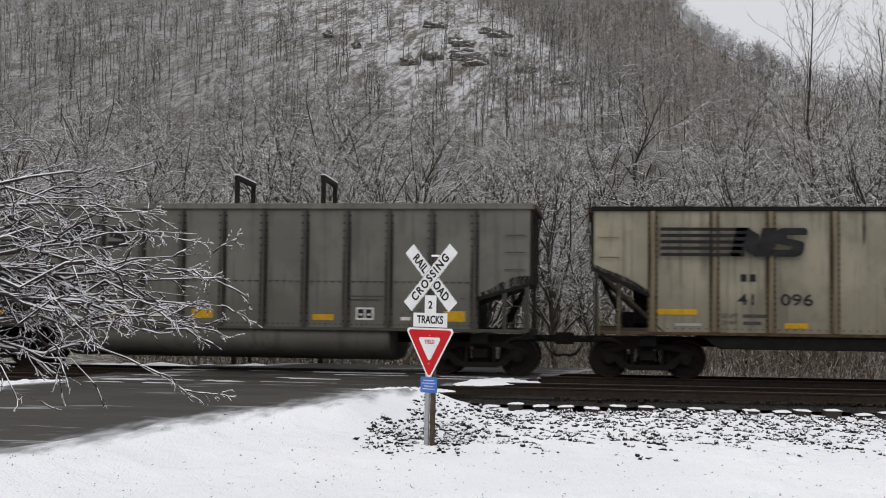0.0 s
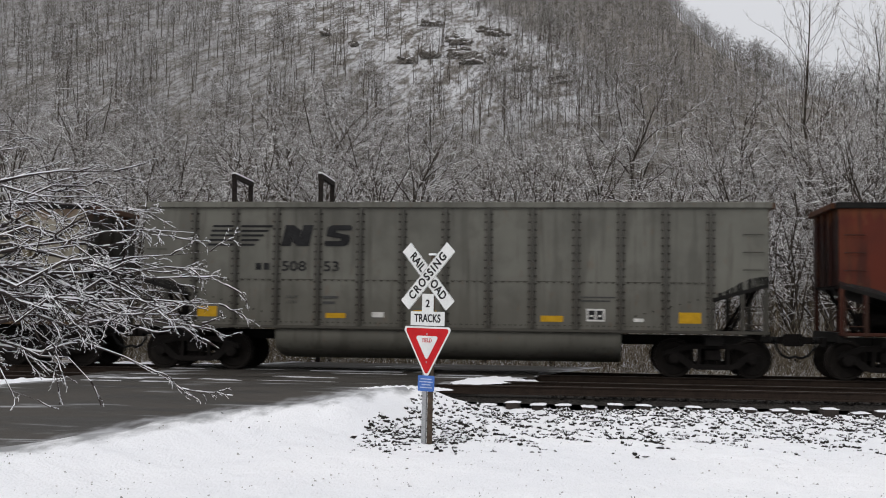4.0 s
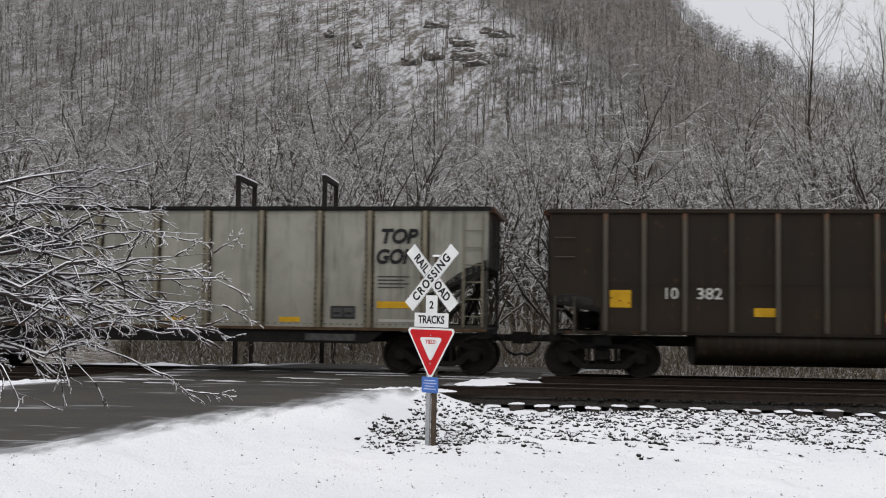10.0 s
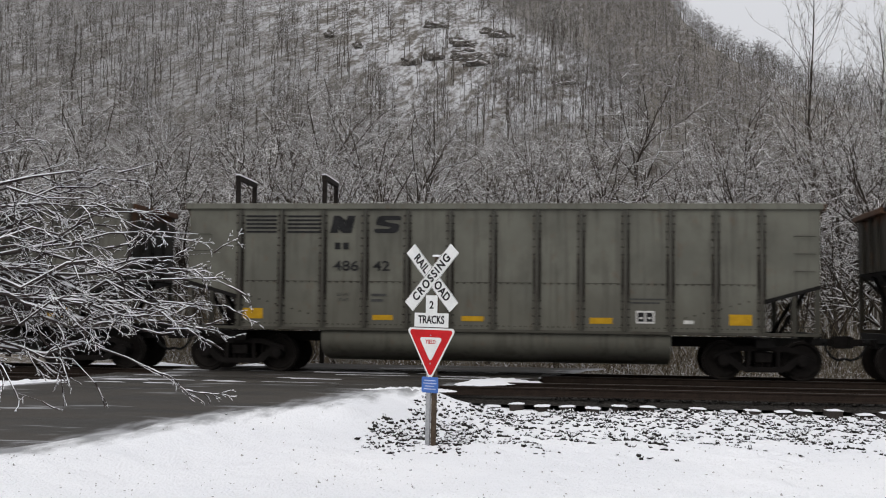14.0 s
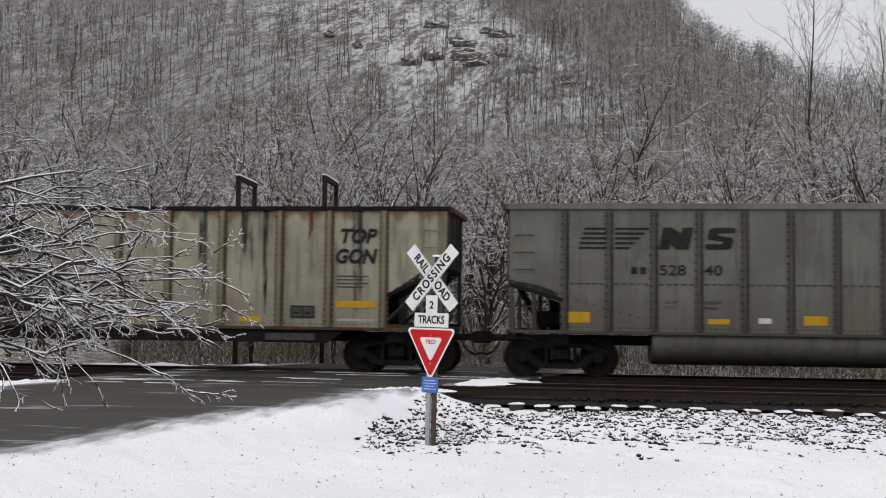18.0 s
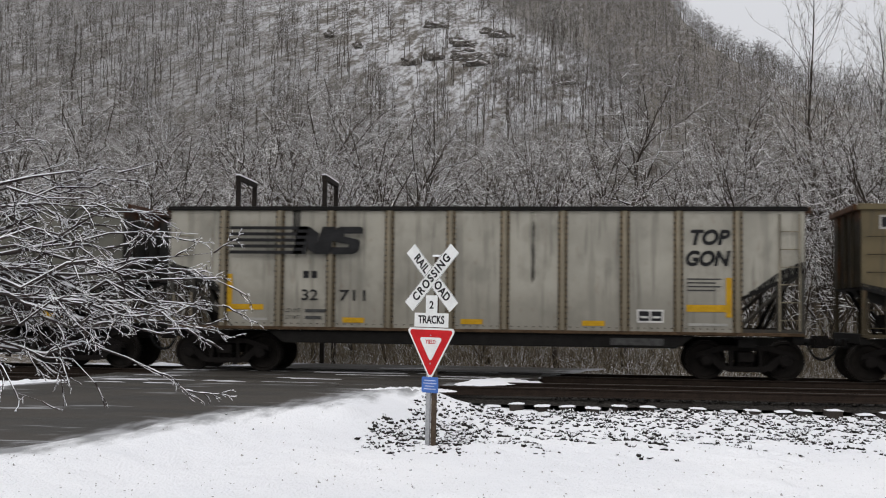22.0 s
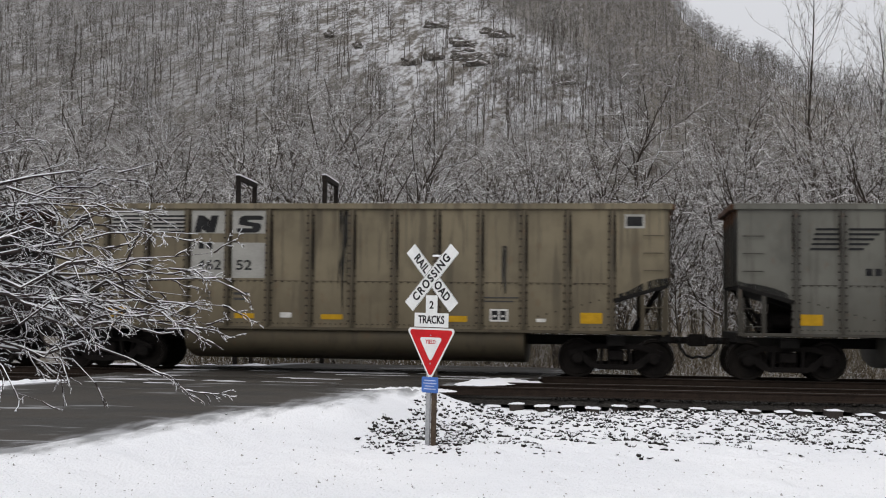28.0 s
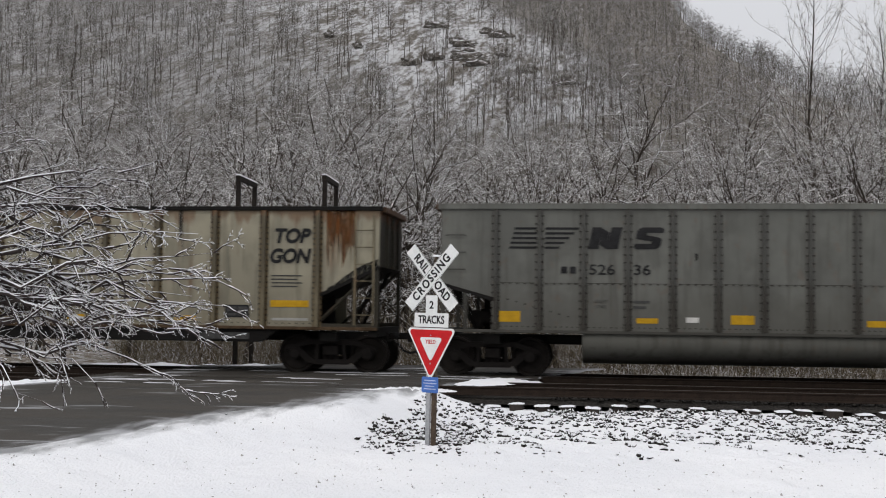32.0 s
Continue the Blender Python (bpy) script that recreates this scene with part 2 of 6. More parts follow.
def car_paint(name, c, rust=0.0, streak=0.3, seed=0.0, top_rust=0.0, grime=(0.05, 0.045, 0.038)):
    """Weathered freight-car paint: blotches, streaks that run down, rust that starts at the top edge, grit."""
    k = Mat(name, 0.66, spec=0.14)
    c = tuple(x * q for x, q in zip(c, (0.463, 0.452, 0.419)))
    sh = (seed * 7.3, seed * 3.1, seed * 1.7)
    z = k.axis(2)
    blot = k.noise(0.7, 5, (1, 1, 1), sh)
    base = k.mix(k.step(blot, 0.35, 0.65), tuple(x * 0.86 for x in c), tuple(min(1, x * 1.14) for x in c))
    run = k.noise(3.2, 5, (1, 1, 0.09), sh)
    base = k.mix(k.math("MULTIPLY", k.step(run, 0.55, 0.63), streak), base, tuple(x * 0.6 for x in grime))
    thin = k.noise(9.0, 4, (1, 1, 0.05), (sh[2], sh[0], sh[1]))
    base = k.mix(k.math("MULTIPLY", k.step(thin, 0.57, 0.64), 0.2 + 0.5 * streak), base, grime)
    dust = k.noise(1.8, 6, (1, 1, 0.7), (sh[1], sh[2], sh[0]))
    base = k.mix(k.math("MULTIPLY", k.step(dust, 0.5, 0.7), 0.45), base, tuple(x * 0.5 + y * 0.3 for x, y in zip(c, grime)))
    # browner and darker towards the bottom, with an uneven edge
    lower_tone = k.step(k.math("ADD", k.math("MULTIPLY", z, -0.55), k.noise(1.1, 6, (1, 1, 0.5), (sh[2], sh[1], sh[0]))), -0.75, -0.30)
    base = k.mix(k.math("MULTIPLY", lower_tone, 0.42), base, tuple(x * 0.5 + y * 0.2 for x, y in zip(c, (0.085, 0.062, 0.036))))
    spots = k.step(k.noise(5, 6, (1, 1, 0.6), sh), 0.60, 0.70)
    base = k.mix(k.math("MULTIPLY", spots, 0.15 + rust * 0.6), base, (0.12, 0.055, 0.025))
    if rust > 0.05 or top_rust:
        drip = k.math("ADD", k.step(z, 3.95 - 2.4 * max(top_rust, 0.25), 3.95, 0.0, 1.0), k.math("MULTIPLY", k.math("SUBTRACT", k.noise(3.4, 6, (1, 1, 0.13), sh), 0.5), 3.2))
        f = k.math("MULTIPLY", k.step(drip, 0.35, 0.8), min(1.0, 0.45 + top_rust))
        base = k.mix(f, base, k.mix(k.noise(4, 5), (0.055, 0.022, 0.010), (0.16, 0.058, 0.018)))
        f2 = k.math("MULTIPLY", k.step(k.noise(0.9, 6, (1, 1, 0.5), (sh[1], sh[2], sh[0])), 0.56, 0.7), rust)
        base = k.mix(f2, base, (0.12, 0.05, 0.018))
    k.colour(base)
    k.roughness(k.step(blot, 0.3, 0.7, 0.5, 0.75))
    return k.bump(k.math("ADD", k.noise(1.6, 3), k.noise(45, 3)), 0.12, 0.01).m


# ---- mesh helpers ----
def mesh_of(bm, name, smooth=False):
    me = bpy.data.meshes.new(name)
    bmesh.ops.recalc_face_normals(bm, faces=bm.faces)
    bm.to_mesh(me)
    bm.free()
    if smooth:
        for p in me.polygons:
            p.use_smooth = True
    return me


def link_part(name, me, mat, parent, label=""):
    ob = new(name, me)
    if not me.materials:
        me.materials.append(mat)
    elif me.materials[0] != mat:
        ob.material_slots[0].link = "OBJECT"
        ob.material_slots[0].material = mat
    if parent is not None:
        ob.parent = parent
    if label:
        ob["label"] = label
    return ob


def part(name, bm, material, parent, label="", smooth=False):
    """One mesh object under a thing or under a part."""
    return link_part(name, mesh_of(bm, name, smooth), material, parent, label)


def box(bm, x0, x1, y0, y1, z0, z1, bevel=0.0):
    vs = [bm.verts.new((x, y, z)) for x in (x0, x1) for y in (y0, y1) for z in (z0, z1)]
    fs = [bm.faces.new([vs[i] for i in q]) for q in ((0, 1, 3, 2), (4, 6, 7, 5), (0, 4, 5, 1), (2, 3, 7, 6), (0, 2, 6, 4), (1, 5, 7, 3))]
    if bevel:
        es = list({e for f in fs for e in f.edges})
        bmesh.ops.bevel(bm, geom=es, offset=bevel, segments=1, affect="EDGES")
    return bm


def boxes(*dims, bevel=0.0):
    bm = bmesh.new()
    for d in dims:
        box(bm, *d, bevel=bevel)
    return bm


def prism(bm, pts, y0, y1):
    """A polygon in the x-z plane, drawn out from y0 to y1."""
    a = [bm.verts.new((x, y0, z)) for x, z in pts]
    b = [bm.verts.new((x, y1, z)) for x, z in pts]
    bm.faces.new(a)
    bm.faces.new(b[::-1])
    n = len(pts)
    for i in range(n):
        bm.faces.new((a[i], b[i], b[(i + 1) % n], a[(i + 1) % n]))
    return bm


def prism_x(bm, pts, x0, x1):
    """A polygon in the y-z plane, drawn out from x0 to x1."""
    a = [bm.verts.new((x0, y, z)) for y, z in pts]
    b = [bm.verts.new((x1, y, z)) for y, z in pts]
    bm.faces.new(a)
    bm.faces.new(b[::-1])
    n = len(pts)
    for i in range(n):
        bm.faces.new((a[i], b[i], b[(i + 1) % n], a[(i + 1) % n]))
    return bm


def lathe_y(bm, prof, seg=24, cx=0.0, cz=0.0):
    """A profile of (radius, y) turned about an axis along y."""
    rings = []
    for r, y in prof:
        rings.append([bm.verts.new((cx + r * math.cos(i * math.tau / seg), y, cz + r * math.sin(i * math.tau / seg))) for i in range(seg)])
    for a, b in zip(rings, rings[1:]):
        for i in range(seg):
            bm.faces.new((a[i], a[(i + 1) % seg], b[(i + 1) % seg], b[i]))
    bm.faces.new(rings[0])
    bm.faces.new(rings[-1][::-1])
    return bm


def tube(bm, pts, r, sides=6):
    """A bent bar through a few points."""
    pts = [Vector(p) for p in pts]
    rings = []
    for i, p in enumerate(pts):
        d = (pts[min(i + 1, len(pts) - 1)] - pts[max(i - 1, 0)]).normalized()
        a = d.cross(Vector((0, 0, 1)) if abs(d.z) < 0.9 else Vector((0, 1, 0))).normalized()
        b = d.cross(a)
        rings.append([bm.verts.new(p + r * (a * math.cos(j * math.tau / sides) + b * math.sin(j * math.tau / sides))) for j in range(sides)])
    for q, w in zip(rings, rings[1:]):
        for j in range(sides):
            bm.faces.new((q[j], q[(j + 1) % sides], w[(j + 1) % sides], w[j]))
    bm.faces.new(rings[0])
    bm.faces.new(rings[-1][::-1])
    return bm


def sticks_mesh(name, p0, p1, r0, r1, sides=3, rng=None):
    """Many tapered sticks in one mesh, from arrays of ends and radii."""
    rng = rng or np.random.default_rng(1)
    n = len(p0)
    d = p1 - p0
    d /= np.maximum(np.linalg.norm(d, axis=1, keepdims=True), 1e-9)
    ref = np.where(np.abs(d[:, 2:3]) < 0.9, np.array([[0, 0, 1.0]]), np.array([[1.0, 0, 0]]))
    a = np.cross(d, ref)
    a /= np.linalg.norm(a, axis=1, keepdims=True)
    b = np.cross(d, a)
    ph = rng.random(n) * math.tau
    vs = np.empty((n, 2, sides, 3))
    for j in range(sides):
        ang = ph + j * math.tau / sides
        off = a * np.cos(ang)[:, None] + b * np.sin(ang)[:, None]
        vs[:, 0, j] = p0 + off * r0[:, None]
        vs[:, 1, j] = p1 + off * r1[:, None]
    base = (np.arange(n) * 2 * sides)[:, None]
    quads = np.concatenate([base + np.array([[j, (j + 1) % sides, sides + (j + 1) % sides, sides + j]]) for j in range(sides)])
    me = bpy.data.meshes.new(name)
    me.vertices.add(n * 2 * sides)
    me.vertices.foreach_set("co", vs.reshape(-1))
    me.loops.add(len(quads) * 4)
    me.loops.foreach_set("vertex_index", quads.reshape(-1).astype(np.int32))
    me.polygons.add(len(quads))
    me.polygons.foreach_set("loop_start", (np.arange(len(quads)) * 4).astype(np.int32))
    me.update(calc_edges=True)
    return me


def spikes_mesh(name, p0, p1, r, rng):
    """Many three-sided twigs that run out to a point."""
    n = len(p0)
    d = p1 - p0
    d /= np.maximum(np.linalg.norm(d, axis=1, keepdims=True), 1e-9)
    a = np.cross(d, rng.normal(0, 1, (n, 3)))
    a /= np.maximum(np.linalg.norm(a, axis=1, keepdims=True), 1e-9)
    b = np.cross(d, a)
    vs = np.empty((n, 4, 3))
    for j in range(3):
        vs[:, j] = p0 + (a * math.cos(j * math.tau / 3) + b * math.sin(j * math.tau / 3)) * r[:, None]
    vs[:, 3] = p1
    f = (np.arange(n) * 4)[:, None, None] + np.array([[0, 1, 3], [1, 2, 3], [2, 0, 3]])[None]
    me = bpy.data.meshes.new(name)
    me.vertices.add(n * 4)
    me.vertices.foreach_set("co", vs.reshape(-1))
    me.loops.add(n * 9)
    me.loops.foreach_set("vertex_index", f.reshape(-1).astype(np.int32))
    me.polygons.add(n * 3)
    me.polygons.foreach_set("loop_start", (np.arange(n * 3) * 3).astype(np.int32))
    me.update(calc_edges=True)
    return me


def lettering(text, height, mat, parent, m, name="lettering", bold=0.0, shear=0.0, width=1.0, spacing=1.0):
    """Words in the built-in font as a thin mesh in the x-z plane of the parent, facing -y, centred on m."""
    cu = bpy.data.curves.new(name, "FONT")
    cu.body, cu.size, cu.align_x, cu.align_y = text, height * 1.38, "CENTER", "CENTER"
    cu.extrude, cu.offset, cu.shear, cu.space_character = 0.002, bold, shear, spacing
    tmp = bpy.data.objects.new(name, cu)
    me = bpy.data.meshes.new_from_object(tmp)
    bpy.data.objects.remove(tmp)
    me.transform(m @ pose(0, 0, 0, 90) @ Matrix.Diagonal((width, 1, 1, 1)))
    return link_part(name, me, mat, parent)


# ---- the lie of the land ----
ROAD_R = np.array([(-40, -34), (0, -13.6), (10, -9.2), (14.2, -7.5), (16.8, -6.65), (18.3, -5.95), (19.6, -5.0), (21.5, -4.35), (22.6, -3.7), (24.2, -3.1), (25.8, -2.2), (27.5, -1.4), (33, 0.2)], float)
ROAD_L = np.array([(-40, -43), (0, -21.0), (10, -15.6), (16, -13.3), (21.7, -11.6), (24.4, -10.8), (27, -10.2), (33, -8.6)], float)
ROAD_Z = np.array([(-40, -0.9), (5, -0.62), (10, -0.52), (14, -0.42), (16.8, -0.33), (19.0, -0.2), (21.5, -0.08), (22.5, -0.055), (33, -0.055)], float)


RIDGE_X = (23.6, 26.4, 36.7, 44.1, 53.2, 62.3, 71.4, 80.4, 91.0, 140.0, 300.0, 700.0)
RIDGE_H = (126.6, 100.6, 78.3, 68.8, 65.0, 56.1, 49.9, 46.5, 42.1, 26.0, 14.0, 3.0)


def road_r(y):
    return np.interp(y, ROAD_R[:, 0], ROAD_R[:, 1])


def road_l(y):
    return np.interp(y, ROAD_L[:, 0], ROAD_L[:, 1])


def road_z(y):
    return np.interp(y, ROAD_Z[:, 0], ROAD_Z[:, 1])


def sstep(v, a, b):
    t = np.clip((v - a) / (b - a), 0, 1)
    return t * t * (3 - 2 * t)


def wave(x, y, s, seed):
    """Smooth unevenness from a few crossed sines."""
    r = np.random.default_rng(seed)
    out = 0
    for i in range(6):
        a, f, p = r.random() * 6.28, s * (0.6 + 1.2 * r.random()), r.random() * 6.28
        out = out + np.sin((x * np.cos(a) + y * np.sin(a)) * f + p)
    return out / 6


LUMPS = np.random.default_rng(55).random((256, 256))


def lump(x, y, cell):
    """Value noise: soft lumps about a cell across, from 0 to 1."""
    u, v = x / cell, y / cell
    i, j = np.floor(u).astype(int), np.floor(v).astype(int)
    a, b = sstep(u - i, 0, 1), sstep(v - j, 0, 1)
    g = lambda p, q: LUMPS[(i + p) % 256, (j + q) % 256]
    return (g(0, 0) * (1 - a) + g(1, 0) * a) * (1 - b) + (g(0, 1) * (1 - a) + g(1, 1) * a) * b


def ground_z(x, y):
    x, y = np.asarray(x, float), np.asarray(y, float)
    z = -0.63 + 0.12 * sstep(y, 12.5, 17.5) + 0.065 * sstep(y, 19.5, 23.1) + 0.05 * wave(x, y, 1.3, 1) + 0.018 * wave(x, y, 5, 2)
    # snow lies in lumps over the loose stones of the shoulder and in clods on the verge
    near = sstep(y, 8, 12) * (1 - sstep(y, 23.5, 23.7))
    stony = sstep(x, -3.4, -2.0) * sstep(y, 15.6, 17.6) * near
    z = z + (0.016 + 0.05 * stony) * near * (lump(x + 0.4 * y, y, 0.14) - 0.5) + 0.035 * near * (lump(x + 7, y, 0.45) - 0.5)
    z = z - 0.14 * sstep(y, 23.65, 23.8)
    z = z + sstep(y, 30.8, 32.2) * (0.22 + 0.05 * wave(x, y, 1.7, 3)) + 0.02 * np.clip(y - 38, 0, 40)
    # shoulder of the road, then the cutting for the road itself
    d = np.maximum(x - road_r(y), road_l(y) - x) + 0.5 * (lump(x, y, 1.1) - 0.5) + 0.22 * (lump(x, y * 0.5, 0.35) - 0.5)
    near = (1 - sstep(d, 0.0, 2.2)) * (1 - sstep(y, 22.7, 23.35))
    z = z + near * (np.maximum(road_z(y) + 0.03, z) - z) + 0.06 * (lump(x, y, 0.35) - 0.35) * sstep(d, 0.0, 0.3) * (1 - sstep(d, 0.5, 1.6)) * (y < 22.6) * (y > 8)
    z = z - (1 - sstep(d, -0.5, -0.02)) * 0.12 * (y < 32.5)
    # the hill
    plane = 0.37 * (y - 120)
    xe = x * 400 / np.maximum(y, 190)
    crest = np.where(xe < 23.6, RIDGE_H[0] + 1.6 * (23.6 - xe), np.interp(xe, RIDGE_X, RIDGE_H))
    crest = np.minimum(crest, 230) - 0.15 * np.clip(y - 480, 0, 2000)
    k = 4.0
    h = -k * np.log(np.exp(-np.clip(plane, -80, 300) / k) + np.exp(-np.clip(crest, -80, 300) / k))
    h = h + 2.2 * wave(x, y, 0.045, 5) + 0.8 * wave(x, y, 0.16, 6)
    return z + np.maximum(h, 0) * sstep(y, 100, 135)


def spread(lo, hi, step, ends):
    core = list(np.arange(lo, hi, step))
    left, right, a, b, s = [], [], lo, hi, step
    while a > ends[0] or b < ends[1]:
        s = min(s * 1.22, 90)
        a, b = a - s, b + s
        left.append(max(a, ends[0] - 1)), right.append(min(b, ends[1] + 1))
    return np.array(sorted(set(left)) + core + sorted(set(right)))


def grid_mesh(name, xs, ys, zf):
    gx, gy = np.meshgrid(xs, ys)
    co = np.stack([gx, gy, zf(gx, gy)], -1).reshape(-1, 3)
    nx, ny = len(xs), len(ys)
    i = (np.arange(ny - 1)[:, None] * nx + np.arange(nx - 1)[None, :]).reshape(-1, 1)
    f = i + np.array([[0, 1, nx + 1, nx]])
    me = bpy.data.meshes.new(name)
    me.vertices.add(len(co))
    me.vertices.foreach_set("co", co.reshape(-1))
    me.loops.add(f.size)
    me.loops.foreach_set("vertex_index", f.reshape(-1).astype(np.int32))
    me.polygons.add(len(f))
    me.polygons.foreach_set("loop_start", (np.arange(len(f)) * 4).astype(np.int32))
    me.update(calc_edges=True)
    me.polygons.foreach_set("use_smooth", np.ones(len(f), bool))
    return me


def build_ground():
    xs = spread(-12, 9, 0.065, (-1500, 1500))
    ys = np.concatenate([np.arange(-1500, -60, 120.0), np.arange(-60, 8, 4.0), np.arange(8, 12.5, 0.25), np.arange(12.5, 24, 0.065), np.arange(24, 36, 0.2), np.arange(36, 80, 1.5), np.arange(80, 500, 4.0), np.arange(500, 2200, 80.0)])
    me = grid_mesh("ground", xs, ys, ground_z)
    # how thin the snow lies beside the road
    gx, gy = np.meshgrid(xs, ys)
    d = np.maximum(gx - road_r(gy), road_l(gy) - gx)
    thin = (1 - sstep(d, -0.2, 1.3)) * (gy < 23.5) * (gy > 5)
    me.attributes.new("thin", "FLOAT", "POINT").data.foreach_set("value", thin.astype(np.float32).reshape(-1))
    tagged(link_part("ground", me, GROUND, None), "thin snow over grass, gravel and wooded hillside", "ground", kind="structure")


build_ground()


def build_road():
    ys = np.concatenate([np.arange(-40, 8, 4.0), np.arange(8, 33.01, 0.12)])
    u = np.linspace(0, 1, 41)
    gy, gu = np.meshgrid(ys, u, indexing="ij")
    ragged = 0.22 * wave(gy * 0, gy, 2.6, 8) + 0.12 * wave(gy * 0, gy, 9, 9) + 0.05 * wave(gy * 0, gy, 23, 14)
    gx = road_l(gy) + (road_r(gy) - road_l(gy)) * gu + ragged * (gu - 0.5) * 2
    gz = road_z(gy) + 0.012 * wave(gx, gy, 1.5, 10)
    co = np.stack([gx, gy, gz], -1)
    bm = bmesh.new()
    rows = [[bm.verts.new(p) for p in r] for r in co]
    for a, b in zip(rows, rows[1:]):
        for i in range(len(u) - 1):
            bm.faces.new((a[i], a[i + 1], b[i + 1], b[i]))
    me = mesh_of(bm, "road", True)
    # how near each point is to the verge
    edge = me.attributes.new("verge", "FLOAT", "POINT")
    width = road_r(gy) - road_l(gy)
    edge.data.foreach_set("value", (1.15 - np.minimum(gu, 1 - gu) * width / 1.3).clip(0, 1.15).reshape(-1))
    tagged(link_part("road", me, ROAD, None), "wet grey asphalt road running up to the crossing", "road", kind="structure")


build_road()


def build_bed():
    """The dark gravel that carries both tracks, with its two shoulders."""
    def z(x, y):
        top = -0.280 + 0.012 * wave(x, y, 9, 12) + 0.008 * wave(x, y, 31, 13)
        return top - 0.10 * sstep(y, 24.0, 23.72) - 0.42 * np.clip(23.3 - y, 0, 1) - 0.3 * np.clip(y - 30.6, 0, 1.2) - 0.07 * sstep(np.abs(y - 26.86), 0.55, 0.1)
    xs = spread(-14, 12, 0.14, (-400, 400))
    me = grid_mesh("ballast_bed", xs, np.arange(23.70, 31.8, 0.1), z)
    tagged(link_part("ballast_bed", me, BALLAST, None), "sooty dark ballast bed under the two tracks", "ballast", kind="structure")


build_bed()

# ---- the two tracks ----
RAIL_PROF = [(-0.07, -0.178), (0.07, -0.178), (0.07, -0.168), (0.012, -0.150), (0.010, -0.045), (0.036, -0.032), (0.036, -0.008), (-0.036, -0.008), (-0.036, -0.032), (-0.010, -0.045), (-0.012, -0.150), (-0.07, -0.168)]


def build_track(yc, name):
    track = tagged(new(name), "steel rails spiked to dark wooden ties", "railway track", kind="structure")
    track.location = (0, yc, RAIL_Z)
    bm = bmesh.new()
    prism_x(bm, RAIL_PROF, -300, 300)
    rail_me = mesh_of(bm, "rail")
    bm = boxes((-300, 300, -0.034, 0.034, -0.008, 0.0), bevel=0.004)
    head_me = mesh_of(bm, "rail_head")
    for s in (-0.7525, 0.7525):
        r = link_part("rail", rail_me, RAIL, track)
        r.location.y = s
        link_part("rail_head", head_me, RAILHEAD, r, "worn bright running surface")
    tie_me = [mesh_of(boxes((-0.125, 0.125, -1.60 - e, 1.30 + e, -0.38, -0.19), bevel=0.012), "tie") for e in (-0.03, 0.0, 0.04)]
    cap_me = []
    rng = random.Random(4)
    for v in range(6):
        bm = bmesh.new()
        nx, ny = 5, 6
        grid = [[bm.verts.new(((i / nx - 0.5) * 0.31 + rng.uniform(-0.014, 0.014), -1.64 + j / ny * rng.uniform(0.36, 0.46) + rng.uniform(-0.012, 0.012),
                               -0.188 + (0.0 if i in (0, nx) or j in (0, ny) else rng.uniform(0.012, 0.026)))) for i in range(nx + 1)] for j in range(ny + 1)]
        for ra, rb in zip(grid, grid[1:]):
            for i in range(nx):
                bm.faces.new((ra[i], ra[i + 1], rb[i + 1], rb[i]))
        cap_me.append(mesh_of(bm, "snow_cap", True))
    plate_me = mesh_of(boxes((-0.09, 0.09, -0.17, 0.17, -0.19, -0.176), (-0.05, -0.02, -0.1, -0.07, -0.19, -0.15), (0.02, 0.05, 0.07, 0.1, -0.19, -0.15)), "tie_plate")
    n = 90
    for i in range(n):
        x = -22.2 + i * 0.502 + rng.uniform(-0.03, 0.03)
        if -10.6 < x < -2.4 and yc < 26:
            continue
        t = link_part("tie", tie_me[i % 3], TIE, track)
        t.location = (x, rng.uniform(-0.04, 0.04), rng.uniform(-0.045, 0.012) - (0.11 if yc < 26 else 0.0))
        t.rotation_euler = (rng.uniform(-0.012, 0.02), rng.uniform(-0.05, 0.05), rng.uniform(-0.03, 0.03))
        if yc < 26:
            link_part("snow_cap", cap_me[rng.randrange(6)], SNOW, t, "snow on the tie end")
            for s in (-0.7525, 0.7525):
                p = link_part("tie_plate", plate_me, RAIL, t)
                p.location = (0, s, 0.0)
    bm = bmesh.new()
    for i in range(-240, 240):
        x = -22.2 + i * 0.502
        if x < -22.3 or x > -22.2 + n * 0.502 - 0.1:
            box(bm, x - 0.115, x + 0.115, -1.295, 1.295, -0.36, -0.19)
    part("far_ties", bm, TIE, track)["kind"] = "stuff"


build_track(NEAR_Y, "track_near")
build_track(FAR_Y, "track_far")


